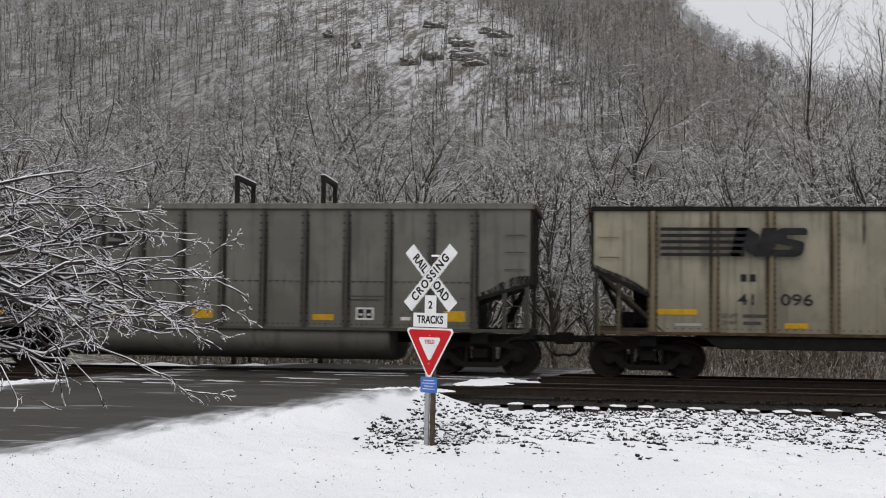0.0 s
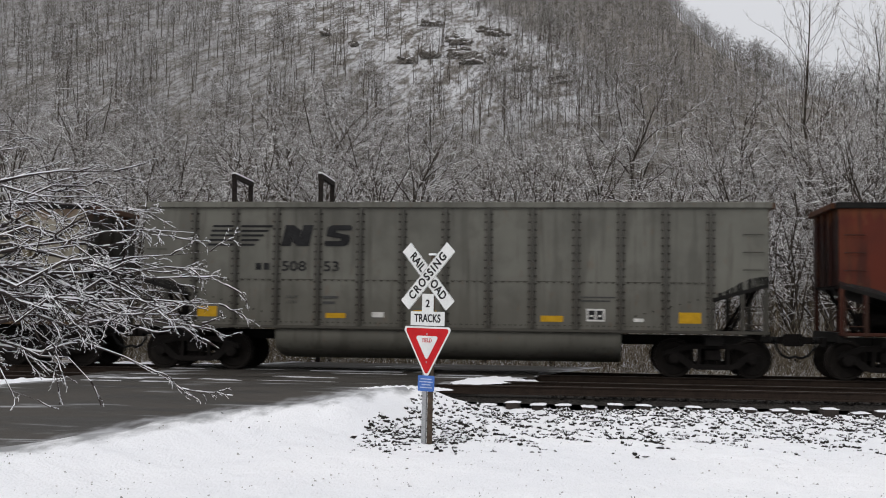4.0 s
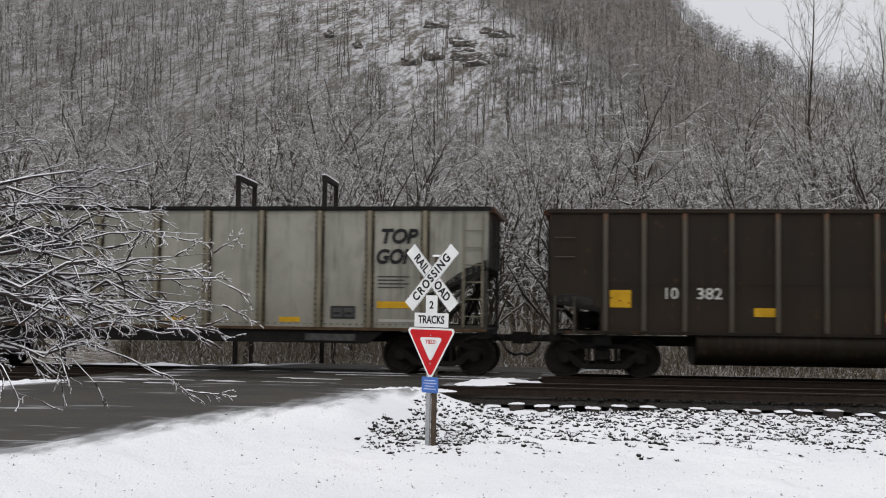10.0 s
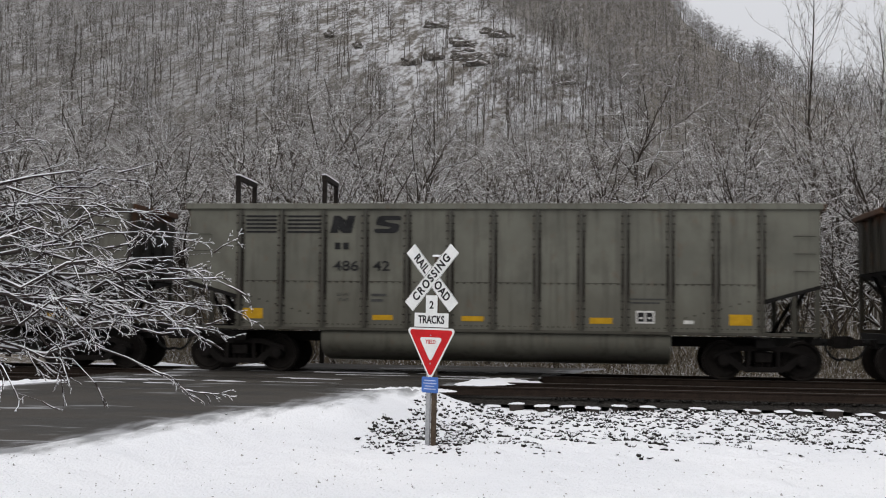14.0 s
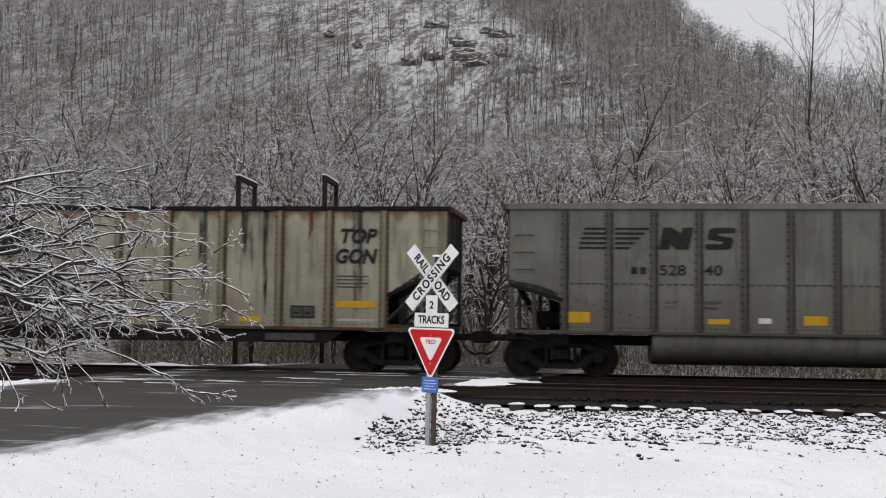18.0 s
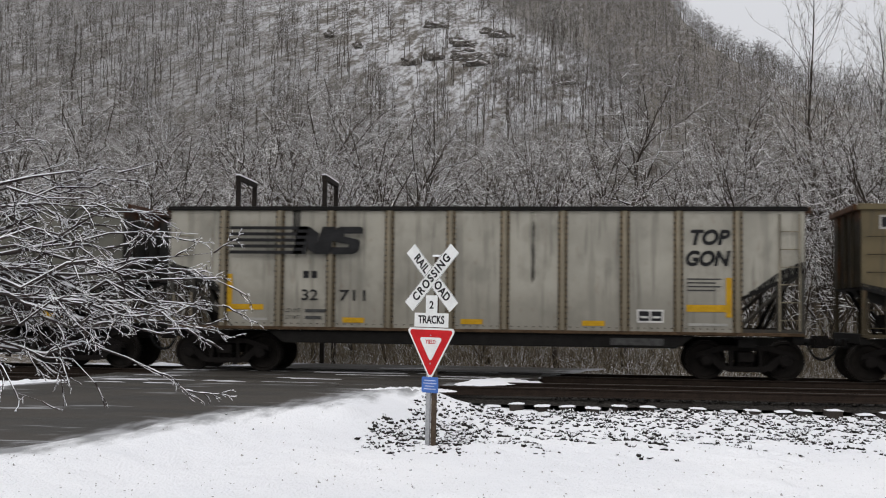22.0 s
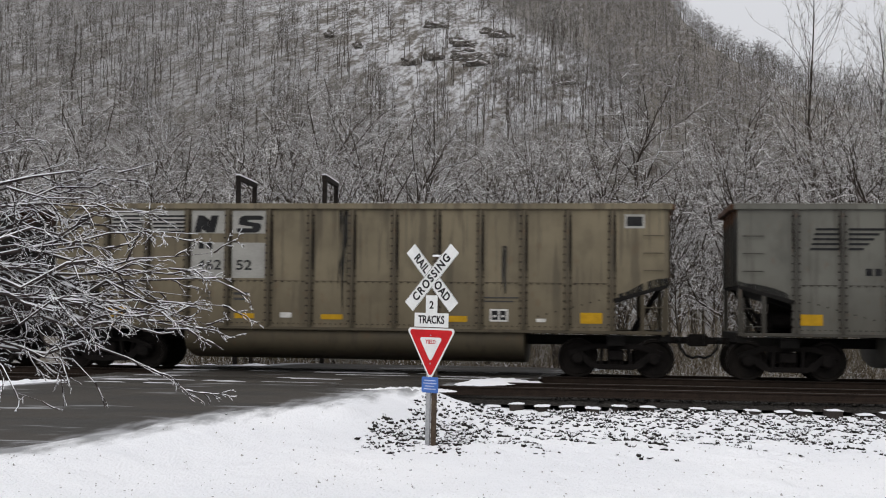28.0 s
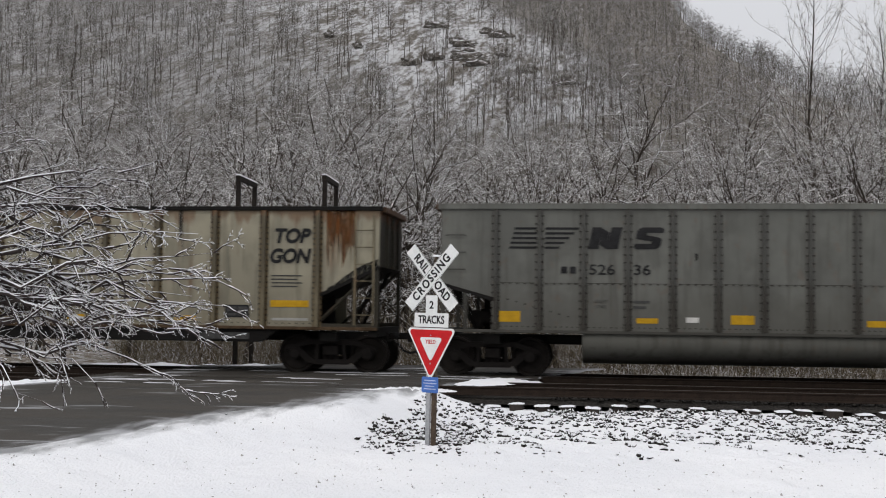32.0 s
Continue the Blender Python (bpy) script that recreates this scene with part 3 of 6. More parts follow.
def build_crossing():
    """Asphalt panels between the rails, with flangeways packed with snow."""
    for yc, x0, x1, nm in ((NEAR_Y, -11.2, -3.2, "crossing_near"), (FAR_Y, -10.6, -1.4, "crossing_far")):
        g = tagged(new(nm), "worn asphalt level crossing with snow packed along the rails", "level crossing", kind="structure")
        for y0, y1, nme in ((-0.67, 0.67, "centre_panel"), (-1.75, -0.80, "side_panel"), (0.80, 1.75, "side_panel")):
            n = 4
            for i in range(n):
                a, b = x0 + (x1 - x0) * i / n, x0 + (x1 - x0) * (i + 1) / n
                part(nme, boxes((a + 0.01, b - 0.01, yc + y0, yc + y1, -0.25, RAIL_Z - 0.006), bevel=0.008), ROAD, g)
    r = random.Random(7)
    g = tagged(new("slush_lines"), "thin lines of packed snow along the flangeways", "snow", kind="structure")
    for yc in (NEAR_Y, FAR_Y):
        for s in (-0.86, -0.655, 0.655, 0.86, -1.7, 1.72):
            x = -10.4
            while x < -2.6:
                ln = r.uniform(0.3, 2.6)
                if r.random() < 0.42:
                    bm = bmesh.new()
                    w = r.uniform(0.02, 0.07)
                    y = yc + s + r.uniform(-0.03, 0.03)
                    n = max(3, int(ln / 0.12))
                    rows = []
                    for i in range(n + 1):
                        xx = x + (min(x + ln, -2.5) - x) * i / n
                        q = w * (0.15 if i in (0, n) else r.uniform(0.3, 1.0))
                        yy = y + r.uniform(-0.4, 0.4) * w
                        rows.append([bm.verts.new(v) for v in ((xx, yy - q, RAIL_Z - 0.008), (xx, yy, RAIL_Z + 0.3 * q), (xx, yy + q, RAIL_Z - 0.008))])
                    for ra, rb in zip(rows, rows[1:]):
                        for i in range(2):
                            bm.faces.new((ra[i], rb[i], rb[i + 1], ra[i + 1]))
                    part("slush_strip", bm, SLUSH, g)
                x += ln + r.uniform(0.05, 0.8)


build_crossing()


def build_snow_banks():
    """Low plough banks of snow at the corner of the crossing and along the road's far edge."""
    g = np.random.default_rng(3)

    def bank(name, path, w, h, label):
        bm = bmesh.new()
        path = np.array(path, float)
        t = np.linspace(0, len(path) - 1, 40)
        px, py, pz = (np.interp(t, np.arange(len(path)), path[:, i]) for i in range(3))
        rows = []
        for i in range(40):
            j = min(i + 1, 39), max(i - 1, 0)
            d = np.array([px[j[0]] - px[j[1]], py[j[0]] - py[j[1]]])
            d /= np.linalg.norm(d)
            nrm = np.array([-d[1], d[0]])
            taper = math.sin(math.pi * (i + 0.6) / 40.2) ** 0.5
            row = []
            for v in np.linspace(-1, 1, 9):
                ww = w * taper * (1 + 0.25 * g.normal() * 0.4)
                zz = h * taper * (1 - v * v) * (1 + 0.2 * g.normal()) - 0.03
                row.append(bm.verts.new((px[i] + nrm[0] * v * ww, py[i] + nrm[1] * v * ww, pz[i] + zz)))
            rows.append(row)
        for a, b in zip(rows, rows[1:]):
            for i in range(8):
                bm.faces.new((a[i], a[i + 1], b[i + 1], b[i]))
        tagged(part(name, bm, SNOW, None, smooth=True), label, "snow bank")

    bank("snow_bank", [(-2.95, 24.35, -0.05), (-2.5, 25.2, -0.05), (-2.0, 26.1, -0.06), (-1.2, 26.6, -0.12)], 0.5, 0.10, "low ragged bank of snow between the two tracks")
    bank("snow_bank", [(-4.6, 22.4, -0.06), (-3.7, 22.75, -0.06), (-2.8, 23.2, -0.08)], 0.35, 0.07, "heap of grey snow at the corner of the crossing")
    bank("snow_bank", [(-13.2, 17.0, -0.33), (-11.7, 21.6, -0.06), (-10.9, 23.3, -0.03)], 0.3, 0.08, "line of ploughed snow along the road edge")
    bank("snow_bank", [(-18, 32.6, -0.3), (-12, 32.7, -0.28), (-6, 32.9, -0.3), (-2, 33.2, -0.36)], 0.7, 0.17, "white bank of snow behind the far track")
    bank("snow_bank", [(-2, 33.7, -0.3), (6, 33.9, -0.3), (14, 34.5, -0.3)], 0.6, 0.05, "low snow bank behind the far track")


build_snow_banks()


def build_stones():
    """Loose ballast stones poking out of the thin snow on the shoulder."""
    r = np.random.default_rng(11)
    base = np.array([(1, 0, 0), (-1, 0, 0), (0, 1, 0), (0, -1, 0), (0, 0, 1), (0, 0, -1)], float)
    tri = np.array([(0, 2, 4), (2, 1, 4), (1, 3, 4), (3, 0, 4), (2, 0, 5), (1, 2, 5), (3, 1, 5), (0, 3, 5)])

    def scatter(n, x0, x1, yf, size, sink, name, mat, label):
        x = r.uniform(x0, x1, n)
        y = yf(n, x)
        d = np.maximum(x - road_r(y), road_l(y) - x)
        keep = (d > 0.15) | (y > 23.3)
        keep &= ~((x > -11.4) & (x < -1.0) & (y > 22.6))
        keep &= (y > 23.2) | (lump(x + 0.5 * y, y, 0.55) + 0.5 * lump(x, y, 0.2) + 0.17 * (y - 19.4) > 0.62) | (name != "ballast_stones")
        x, y = x[keep], y[keep]
        n = len(x)
        zb = np.where(y > 23.25, -0.28, ground_z(x, y))
        s = size * (0.45 + 0.9 * r.random(n) ** 1.6)
        v = base[None] * (0.45 + 1.0 * r.random((n, 6, 1))) * s[:, None, None] * np.array([0.95, 1.0, 1.05])
        v += r.normal(0, 0.28, (n, 6, 3)) * s[:, None, None]
        v += np.stack([x, y, zb + s * sink], -1)[:, None]
        f = (np.arange(n) * 6)[:, None, None] + tri[None]
        me = bpy.data.meshes.new(name)
        me.vertices.add(n * 6)
        me.vertices.foreach_set("co", v.reshape(-1))
        me.loops.add(n * 24)
        me.loops.foreach_set("vertex_index", f.reshape(-1).astype(np.int32))
        me.polygons.add(n * 8)
        me.polygons.foreach_set("loop_start", (np.arange(n * 8) * 3).astype(np.int32))
        me.update(calc_edges=True)
        tagged(link_part(name, me, mat, None), label, "gravel", kind="stuff")

    def evenly(n, a, b):
        """Spread so that the strip looks evenly strewn from where the road passes."""
        return 1 / r.uniform(1 / b, 1 / a, n)

    def thinning(n, x):
        """Thick by the ties, thinner towards the open snow."""
        return 23.1 - 6.6 * r.random(n) ** 1.15

    scatter(5300, -3.4, 9, thinning, 0.043, 0.12, "ballast_stones", STONE, "snow-capped dark ballast stones on the shoulder")
    scatter(420, -3.7, -1.9, lambda n, x: 18.6 + r.normal(0, 0.75, n) - 0.35 * (x + 2.6), 0.046, 0.05, "gravel_patch", STONE, "bare gravel showing round the sign post")
    scatter(9000, -20, 12, lambda n, x: r.uniform(23.85, 31.4, n), 0.05, 0.1, "track_gravel", BALLAST, "dark sooty gravel between the rails")
    scatter(30, -8, 6, lambda n, x: evenly(n, 13.5, 19.5), 0.020, 0.0, "scattered_gravel", STONE, "scattered small stones in the snow")
    scatter(900, -8.5, 6, lambda n, x: evenly(n, 12.0, 20), 0.013, 0.1, "dead_leaves", LEAF, "bits of dead leaf and grass on the snow")


build_stones()


# ---- the crossing sign ----
def rounded(pts, rad, seg=5):
    """A convex outline with rounded corners."""
    out, n = [], len(pts)
    for i in range(n):
        p, a, b = Vector(pts[i]), Vector(pts[i - 1]), Vector(pts[(i + 1) % n])
        u, v = (a - p).normalized(), (b - p).normalized()
        half = u.angle(v) / 2
        t = rad / math.tan(half)
        c = p + (u + v).normalized() * rad / math.sin(half)
        s, e = p + u * t - c, p + v * t - c
        for j in range(seg + 1):
            d = s.lerp(e, j / seg)
            out.append(tuple(c + d.normalized() * rad))
    return out


def plate(pts, y, th=0.004):
    bm = bmesh.new()
    prism(bm, pts, y, y + th)
    return bm


def turned(pts, ang, cx, cz):
    c, s = math.cos(ang), math.sin(ang)
    return [(cx + x * c - z * s, cz + x * s + z * c) for x, z in pts]


def rect(w, h):
    return [(-w / 2, -h / 2), (w / 2, -h / 2), (w / 2, h / 2), (-w / 2, h / 2)]


def build_sign():
    g = tagged(new("crossing_sign"), "white crossbuck over a red yield sign on a wooden post", "road sign")
    g.matrix_world = pose(-2.52, 17.6, -0.52, 0, 0.7, -27)
    part("post", boxes((0.0, 0.055, 0.03, 0.11, -0.3, 2.80), bevel=0.008), WOOD_POST, g, "weathered brown wooden post")
    bm = bmesh.new()
    prism_x(bm, [(-0.005, -0.3), (0.028, -0.3), (0.028, 1.15), (-0.005, 1.15)], -0.072, 0.0)
    part("channel", bm, GALV, g, "galvanised steel channel bolted to the post")
    part("post_cap", boxes((-0.03, 0.085, 0.01, 0.13, 2.80, 2.83), bevel=0.012), SNOW, g, "small cap of snow on the post top")
    zc = 2.485
    for nm, text, ang, y in (("crossing_blade", "CROSSING", 47, -0.030), ("railroad_blade", "RAIL   ROAD", -47, -0.018)):
        a = radians(ang)
        b = part(nm, plate(turned(rounded(rect(1.20, 0.215), 0.02), a, 0, zc), y), SIGN_WHITE, g, "white reflective crossbuck blade")
        lettering(text, 0.13, SIGN_BLACK, b, Matrix.Translation((0, y - 0.002, zc)) @ Matrix.Rotation(-a, 4, "Y"), "lettering", 0.005, width=0.88 if ang > 0 else 0.84, spacing=1.25 if ang > 0 else 1.05)
        for s in (-1, 1):
            part("trim_line", plate(turned([(x, z + s * 0.101) for x, z in rect(1.17, 0.004)], a, 0, zc), y - 0.002, 0.002), SIGN_BLACK, b)
    # the inverted T that gives the number of tracks
    t = part("tracks_plate", plate([(-0.31, 1.745), (0.31, 1.745), (0.31, 1.955), (0.105, 1.955), (0.105, 2.22), (-0.105, 2.22), (-0.105, 1.955), (-0.31, 1.955)], -0.012), SIGN_WHITE, g, "white plate telling the number of tracks")
    lettering("2", 0.115, SIGN_BLACK, t, Matrix.Translation((0, -0.014, 2.07)), "lettering", 0.003)
    lettering("TRACKS", 0.12, SIGN_BLACK, t, Matrix.Translation((0, -0.014, 1.85)), "lettering", 0.004, width=0.78)
    # yield
    zt, s = 1.73, 0.455
    tri = [(-s, zt), (s, zt), (0, zt - 2 * s * 0.866)]
    y = part("yield_plate", plate(rounded(tri, 0.045), -0.010), SIGN_WHITE, g, "white-bordered yield triangle")
    mid = zt - 2 * s * 0.866 / 3
    shrink = lambda q: [(x * q, mid + (z - mid) * q) for x, z in tri]
    part("red_field", plate(rounded(shrink(0.90), 0.035), -0.013, 0.003), SIGN_RED, y, "red reflective field")
    part("white_centre", plate(rounded(shrink(0.47), 0.03), -0.016, 0.003), SIGN_WHITE, y, "white triangle in the middle")
    lettering("YIELD", 0.062, SIGN_RED, y, Matrix.Translation((0, -0.018, mid + 0.055)), "lettering", 0.001, width=0.8, spacing=1.05)
    b = part("emergency_plate", plate(rounded([(-0.15, 0.765), (0.15, 0.765), (0.15, 1.0), (-0.15, 1.0)], 0.02), -0.012), SIGN_BLUE, g, "small blue emergency notice plate")
    for i, w in enumerate((0.2, 0.24, 0.16, 0.22)):
        part("print_bar", plate([(-w / 2, 0.94 - i * 0.042), (w / 2, 0.94 - i * 0.042), (w / 2, 0.954 - i * 0.042), (-w / 2, 0.954 - i * 0.042)], -0.014, 0.002), SIGN_PALE, b)
    for z in (1.2, 1.62, 1.9, 2.45):
        bm = bmesh.new()
        lathe_y(bm, [(0.012, -0.034 if z > 2.3 else -0.02), (0.012, 0.0)], 8, 0, z)
        part("bolt", bm, GALV, g)


build_sign()


def build_timber_frame():
    """Two tall goal-post frames behind the far track, joined by low rails."""
    g = tagged(new("timber_frame"), "tall dark wooden frame of paired posts with snowy rails", "wooden frame")
    for x in (-10.38, -7.83):
        dx = -0.12
        for y in (33.0, 35.0):
            xx = x + dx * (y - 33) / 2
            z0 = float(ground_z(xx, y)) - 0.2
            part("post", boxes((xx - 0.06, xx + 0.06, y - 0.06, y + 0.06, z0, 5.18), bevel=0.012), FRAME_WOOD, g)
        for nm, lo, hi, mt, tag in (("top_beam", 5.18, 5.31, FRAME_WOOD, ""), ("snow_cap", 5.312, 5.35, SNOW, "thin snow lying on the beam")):
            bm = bmesh.new()
            q = [bm.verts.new((x + dx * v - 0.06 + w, 32.9 + v * 2.2, z)) for v in (0, 1) for w in (0, 0.12) for z in (lo, hi)]
            for f in ((0, 1, 3, 2), (4, 6, 7, 5), (0, 4, 5, 1), (2, 3, 7, 6), (0, 2, 6, 4), (1, 5, 7, 3)):
                bm.faces.new([q[i] for i in f])
            beam = part(nm, bm, mt, g if nm == "top_beam" else beam, tag)
    for y in (33.0, 35.0):
        for z in (1.05, 1.55, 2.3):
            b = part("rail", boxes((-10.6, -7.8, y - 0.04, y + 0.04, z, z + 0.14), bevel=0.01), FRAME_WOOD, g)
            part("snow_cap", boxes((-10.58, -7.82, y - 0.04, y + 0.04, z + 0.14, z + 0.175), bevel=0.01), SNOW, b, "thin snow lying on the rail")


build_timber_frame()


# ---- the coal train ----
PITCH_M = 16.279
CAR_HALF = {"tub": 7.45, "top": 7.51, "dark": 7.48}
CAR_TOP = {"tub": 3.99, "top": 3.92, "dark": 3.86}
POSTS = {"tub": [-6.085 + i * 1.0143 for i in range(13)],
         "top": [-6.10, -4.72, -3.47, -2.07, -0.61, 0.66, 2.0, 3.42, 4.63, 5.95],
         "dark": [-6.13, -5.26, -4.34, -3.3, -2.28, -1.22, -0.13, 0.90, 1.97, 3.05, 4.19, 5.15, 6.12]}
TRUCK_X = 6.19
SIDE = 1.52
mesh_store = {}
corner_store = {}


def stored(key, make, smooth=False):
    if key not in mesh_store:
        mesh_store[key] = mesh_of(make(), key[-1], smooth)
    return mesh_store[key]


def side_outline(kind):
    h, top = CAR_HALF[kind] - 0.08, CAR_TOP[kind] - 0.1
    if kind == "tub":
        e, zc, zp = 6.085, 2.13, 1.79
    elif kind == "top":
        e, zc, zp = 6.02, 2.50, 1.86
    else:
        e, zc, zp = 6.25, 1.75, 1.6
    return [(-h, top), (-h, zc), (-e, zp), (-e, 1.0), (e, 1.0), (e, zp), (h, zc), (h, top)]


def side_sheet(kind, s):
    bm = bmesh.new()
    prism(bm, side_outline(kind), s * SIDE - 0.02, s * SIDE + 0.02)
    return bm


def end_sheet(kind, s):
    h, top = CAR_HALF[kind] - 0.08, CAR_TOP[kind] - 0.1
    zc = side_outline(kind)[1][1]
    bm = boxes((s * h - 0.02, s * h + 0.02, -SIDE + 0.02, SIDE - 0.02, zc, top))
    for y in (-0.75, 0.0, 0.75):
        box(bm, min(s * h, s * (h + 0.09)), max(s * h, s * (h + 0.09)), y - 0.05, y + 0.05, zc, top)
    return bm


def slope_sheet(kind, s):
    h = CAR_HALF[kind] - 0.08
    zc = side_outline(kind)[1][1]
    bm = bmesh.new()
    prism(bm, [(s * h, zc + 0.02), (s * h, zc - 0.03), (s * 3.9, 0.95), (s * 3.9, 1.0)], -SIDE + 0.02, SIDE - 0.02)
    return bm


def floor_sheet(kind):
    return boxes((-6.0, 6.0, -SIDE + 0.03, SIDE - 0.03, 0.99, 1.03))


def top_chord(kind, s):
    h, t = CAR_HALF[kind], CAR_TOP[kind]
    y = s * (SIDE + 0.02)
    return boxes((-h, h, y - 0.08, y + 0.08, t - (0.14 if kind == "tub" else 0.10), t), bevel=0.015)


def end_chord(kind, s):
    h, t = CAR_HALF[kind], CAR_TOP[kind]
    return boxes((s * h - 0.08, s * h + 0.08, -SIDE + 0.06, SIDE - 0.06, t - 0.14, t - 0.004), bevel=0.015)


def side_sill(kind, s):
    h = CAR_HALF[kind] - 0.1
    y = s * (SIDE + 0.03)
    return boxes((-h, h, y - 0.06, y + 0.06, 0.985, 1.06), bevel=0.01)


def post_mesh(kind):
    t = CAR_TOP[kind] - (0.14 if kind == "tub" else 0.10)
    w = 0.034 if kind == "tub" else 0.05
    bm = bmesh.new()
    prism_x(bm, [(-0.02, 1.06), (-0.115, 1.06), (-0.125, 1.12), (-0.125, t - 0.3), (-0.10, t), (-0.02, t)], -w, w)
    return bm


def flange_mesh(kind):
    """The flange behind a rib."""
    t = CAR_TOP[kind] - (0.14 if kind == "tub" else 0.10)
    w = 0.05 if kind == "tub" else 0.065
    return boxes((-w - 0.045, w + 0.045, -0.032, -0.021, 1.06, t))


def bolt_row(kind):
    """The bolts down both edges of a flange."""
    t = CAR_TOP[kind] - (0.14 if kind == "tub" else 0.10)
    w = 0.05 if kind == "tub" else 0.065
    bm = bmesh.new()
    n = 15 if kind == "tub" else 20
    for i in range(n):
        z = 1.2 + i * (t - 1.35) / (n - 1)
        for x in (-w - 0.026, w + 0.026):
            box(bm, x - 0.017, x + 0.017, -0.056, -0.0325, z - 0.019, z + 0.019)
    return bm


def rivet_row(kind):
    bm = bmesh.new()
    y = -SIDE - 0.02
    e = POSTS[kind]
    box(bm, e[0], e[-1], y - 0.004, y, 2.142, 2.149)
    for s in (-1, 1):
        for i in range(9):
            x = s * (6.0 - i * 0.2)
            box(bm, x - 0.016, x + 0.016, y - 0.018, y, 1.8 - i * 0.055, 1.832 - i * 0.055)
    for a, b in zip(e, e[1:]):
        for i in range(1, 6):
            x = a + (b - a) * i / 6
            box(bm, x - 0.018, x + 0.018, y - 0.022, y - 0.005, 2.112, 2.15)
    return bm


def sill_rivets(kind):
    bm = bmesh.new()
    y = -SIDE - 0.02
    e = POSTS[kind]
    for a, b in zip(e, e[1:]):
        for i in range(1, 8):
            x = a + (b - a) * i / 8
            box(bm, x - 0.014, x + 0.014, y - 0.014, y, 1.12, 1.148)
    return bm


def bathtub():
    bm = bmesh.new()
    prof = [(-1.50, 0.985), (-1.53, 0.86)]
    for i in range(9):
        a = math.pi * i / 8
        prof.append((-1.53 * math.cos(a), 0.72 - 0.47 * math.sin(a) ** 0.9))
    prof += [(1.53, 0.86), (1.50, 0.985)]
    a = [[bm.verts.new((x, y * k, 1.0 + (z - 1.0) * k)) for y, z in prof] for x, k in ((-4.08, 0.985), (-4.06, 1.0), (-1.33, 1.0), (1.33, 1.0), (4.06, 1.0), (4.08, 0.985))]
    for q, w in zip(a, a[1:]):
        for i in range(len(prof) - 1):
            bm.faces.new((q[i], q[i + 1], w[i + 1], w[i]))
    bm.faces.new(a[0])
    bm.faces.new(a[-1][::-1])
    return bm


def under_sills():
    """The straight sills and cross bearers under a car with no tub."""
    out = []
    for s in (-1, 1):
        bm = bmesh.new()
        y = s * 1.46
        out.append(("under_sill", prism(bm, [(-5.0, 0.98), (5.0, 0.98), (4.6, 0.68), (-4.6, 0.68)], y - 0.05, y + 0.05)))
    for x in (-3.6, -1.8, 0, 1.8, 3.6):
        out.append(("cross_bearer", boxes((x - 0.06, x + 0.06, -1.2, 1.2, 0.72, 0.93))))
    return out


def centre_sill():
    bm = boxes((-7.45, 7.45, -0.3, 0.3, 0.70, 0.93), bevel=0.01)
    for s in (-1, 1):
        box(bm, s * TRUCK_X - 0.2, s * TRUCK_X + 0.2, -1.35, 1.35, 0.72, 0.92)
        box(bm, s * 7.3 - 0.12, s * 7.3 + 0.12, -1.5, 1.5, 0.84, 1.06)
    return bm


def corner_parts(kind, s):
    """Posts, braces and fittings under the sloping end sheet, each by itself."""
    h = CAR_HALF[kind] - 0.08
    zc, zp = side_outline(kind)[1][1], side_outline(kind)[2][1]
    out = []
    for y in (-1, 1):
        yy = y * (SIDE - 0.01)
        for nm, x, z in (("corner_post", h - 0.05, zc), ("stanchion", h - 0.58, (zc + zp) / 2 + 0.02)):
            out.append((nm, boxes((s * x - 0.05, s * x + 0.05, yy - 0.05, yy + 0.05, 1.0, z), bevel=0.008)))
        if kind == "top":
            bm = bmesh.new()
            out.append(("diagonal_brace", tube(bm, [(s * (h - 0.1), yy, zc - 0.08), (s * 5.85, yy, 1.05)], 0.045, 4)))
            out.append(("step_rail", boxes((min(s * h, s * 6.0), max(s * h, s * 6.0), yy - 0.04, yy + 0.04, 1.06, 1.14))))
        bm = bmesh.new()
        out.append(("end_brace", tube(bm, [(s * (h - 0.1), y * 0.55, zc), (s * 6.6, y * 0.55, 1.0)], 0.05, 4)))
    # added plate that blocks the view through the end opening to darken it
    bm = bmesh.new()
    zi = lambda x: zc - 0.05 - (h - x) / (h - 3.9) * (zc - 0.97)
    we = 6.05 if s > 0 else 6.5
    out.append(("centre_web", prism(bm, [(s * 5.2, 0.95), (s * 5.2, zi(5.2)), (s * we, zi(we)), (s * we, 0.95)], -0.03, 0.03)))
    if s < 0:
        out.append(("valve_box", boxes((min(s * 5.3, s * 5.8), max(s * 5.3, s * 5.8), -0.5, 0.4, 1.03, 1.4), bevel=0.02)))
    return out


def slope_edge(kind, s):
    o = side_outline(kind)
    (xa, za), (xb, zb) = (o[1], o[2]) if s < 0 else (o[6], o[5])
    bm = bmesh.new()
    y = -SIDE - 0.025
    prism(bm, [(xa, za + 0.015), (xa, za - 0.07), (xb, zb - 0.09), (xb, zb + 0.0)], y - 0.02, y + 0.02)
    return bm


def brake_gear():
    bm = bmesh.new()
    tube(bm, [(-6.5, -0.6, 1.35), (-5.75, -0.6, 1.35)], 0.19, 10)
    box(bm, -6.75, -6.45, -0.5, 0.1, 1.1, 1.5)
    tube(bm, [(-5.7, -0.6, 1.35), (-5.1, -0.6, 1.25)], 0.03, 5)
    return bm


def ladder_rails(s, z0, z1, x):
    bm = bmesh.new()
    for q in (x - 0.22, x + 0.22):
        box(bm, q - 0.02, q + 0.02, -SIDE - 0.10, -SIDE - 0.07, z0, z1)
    return bm


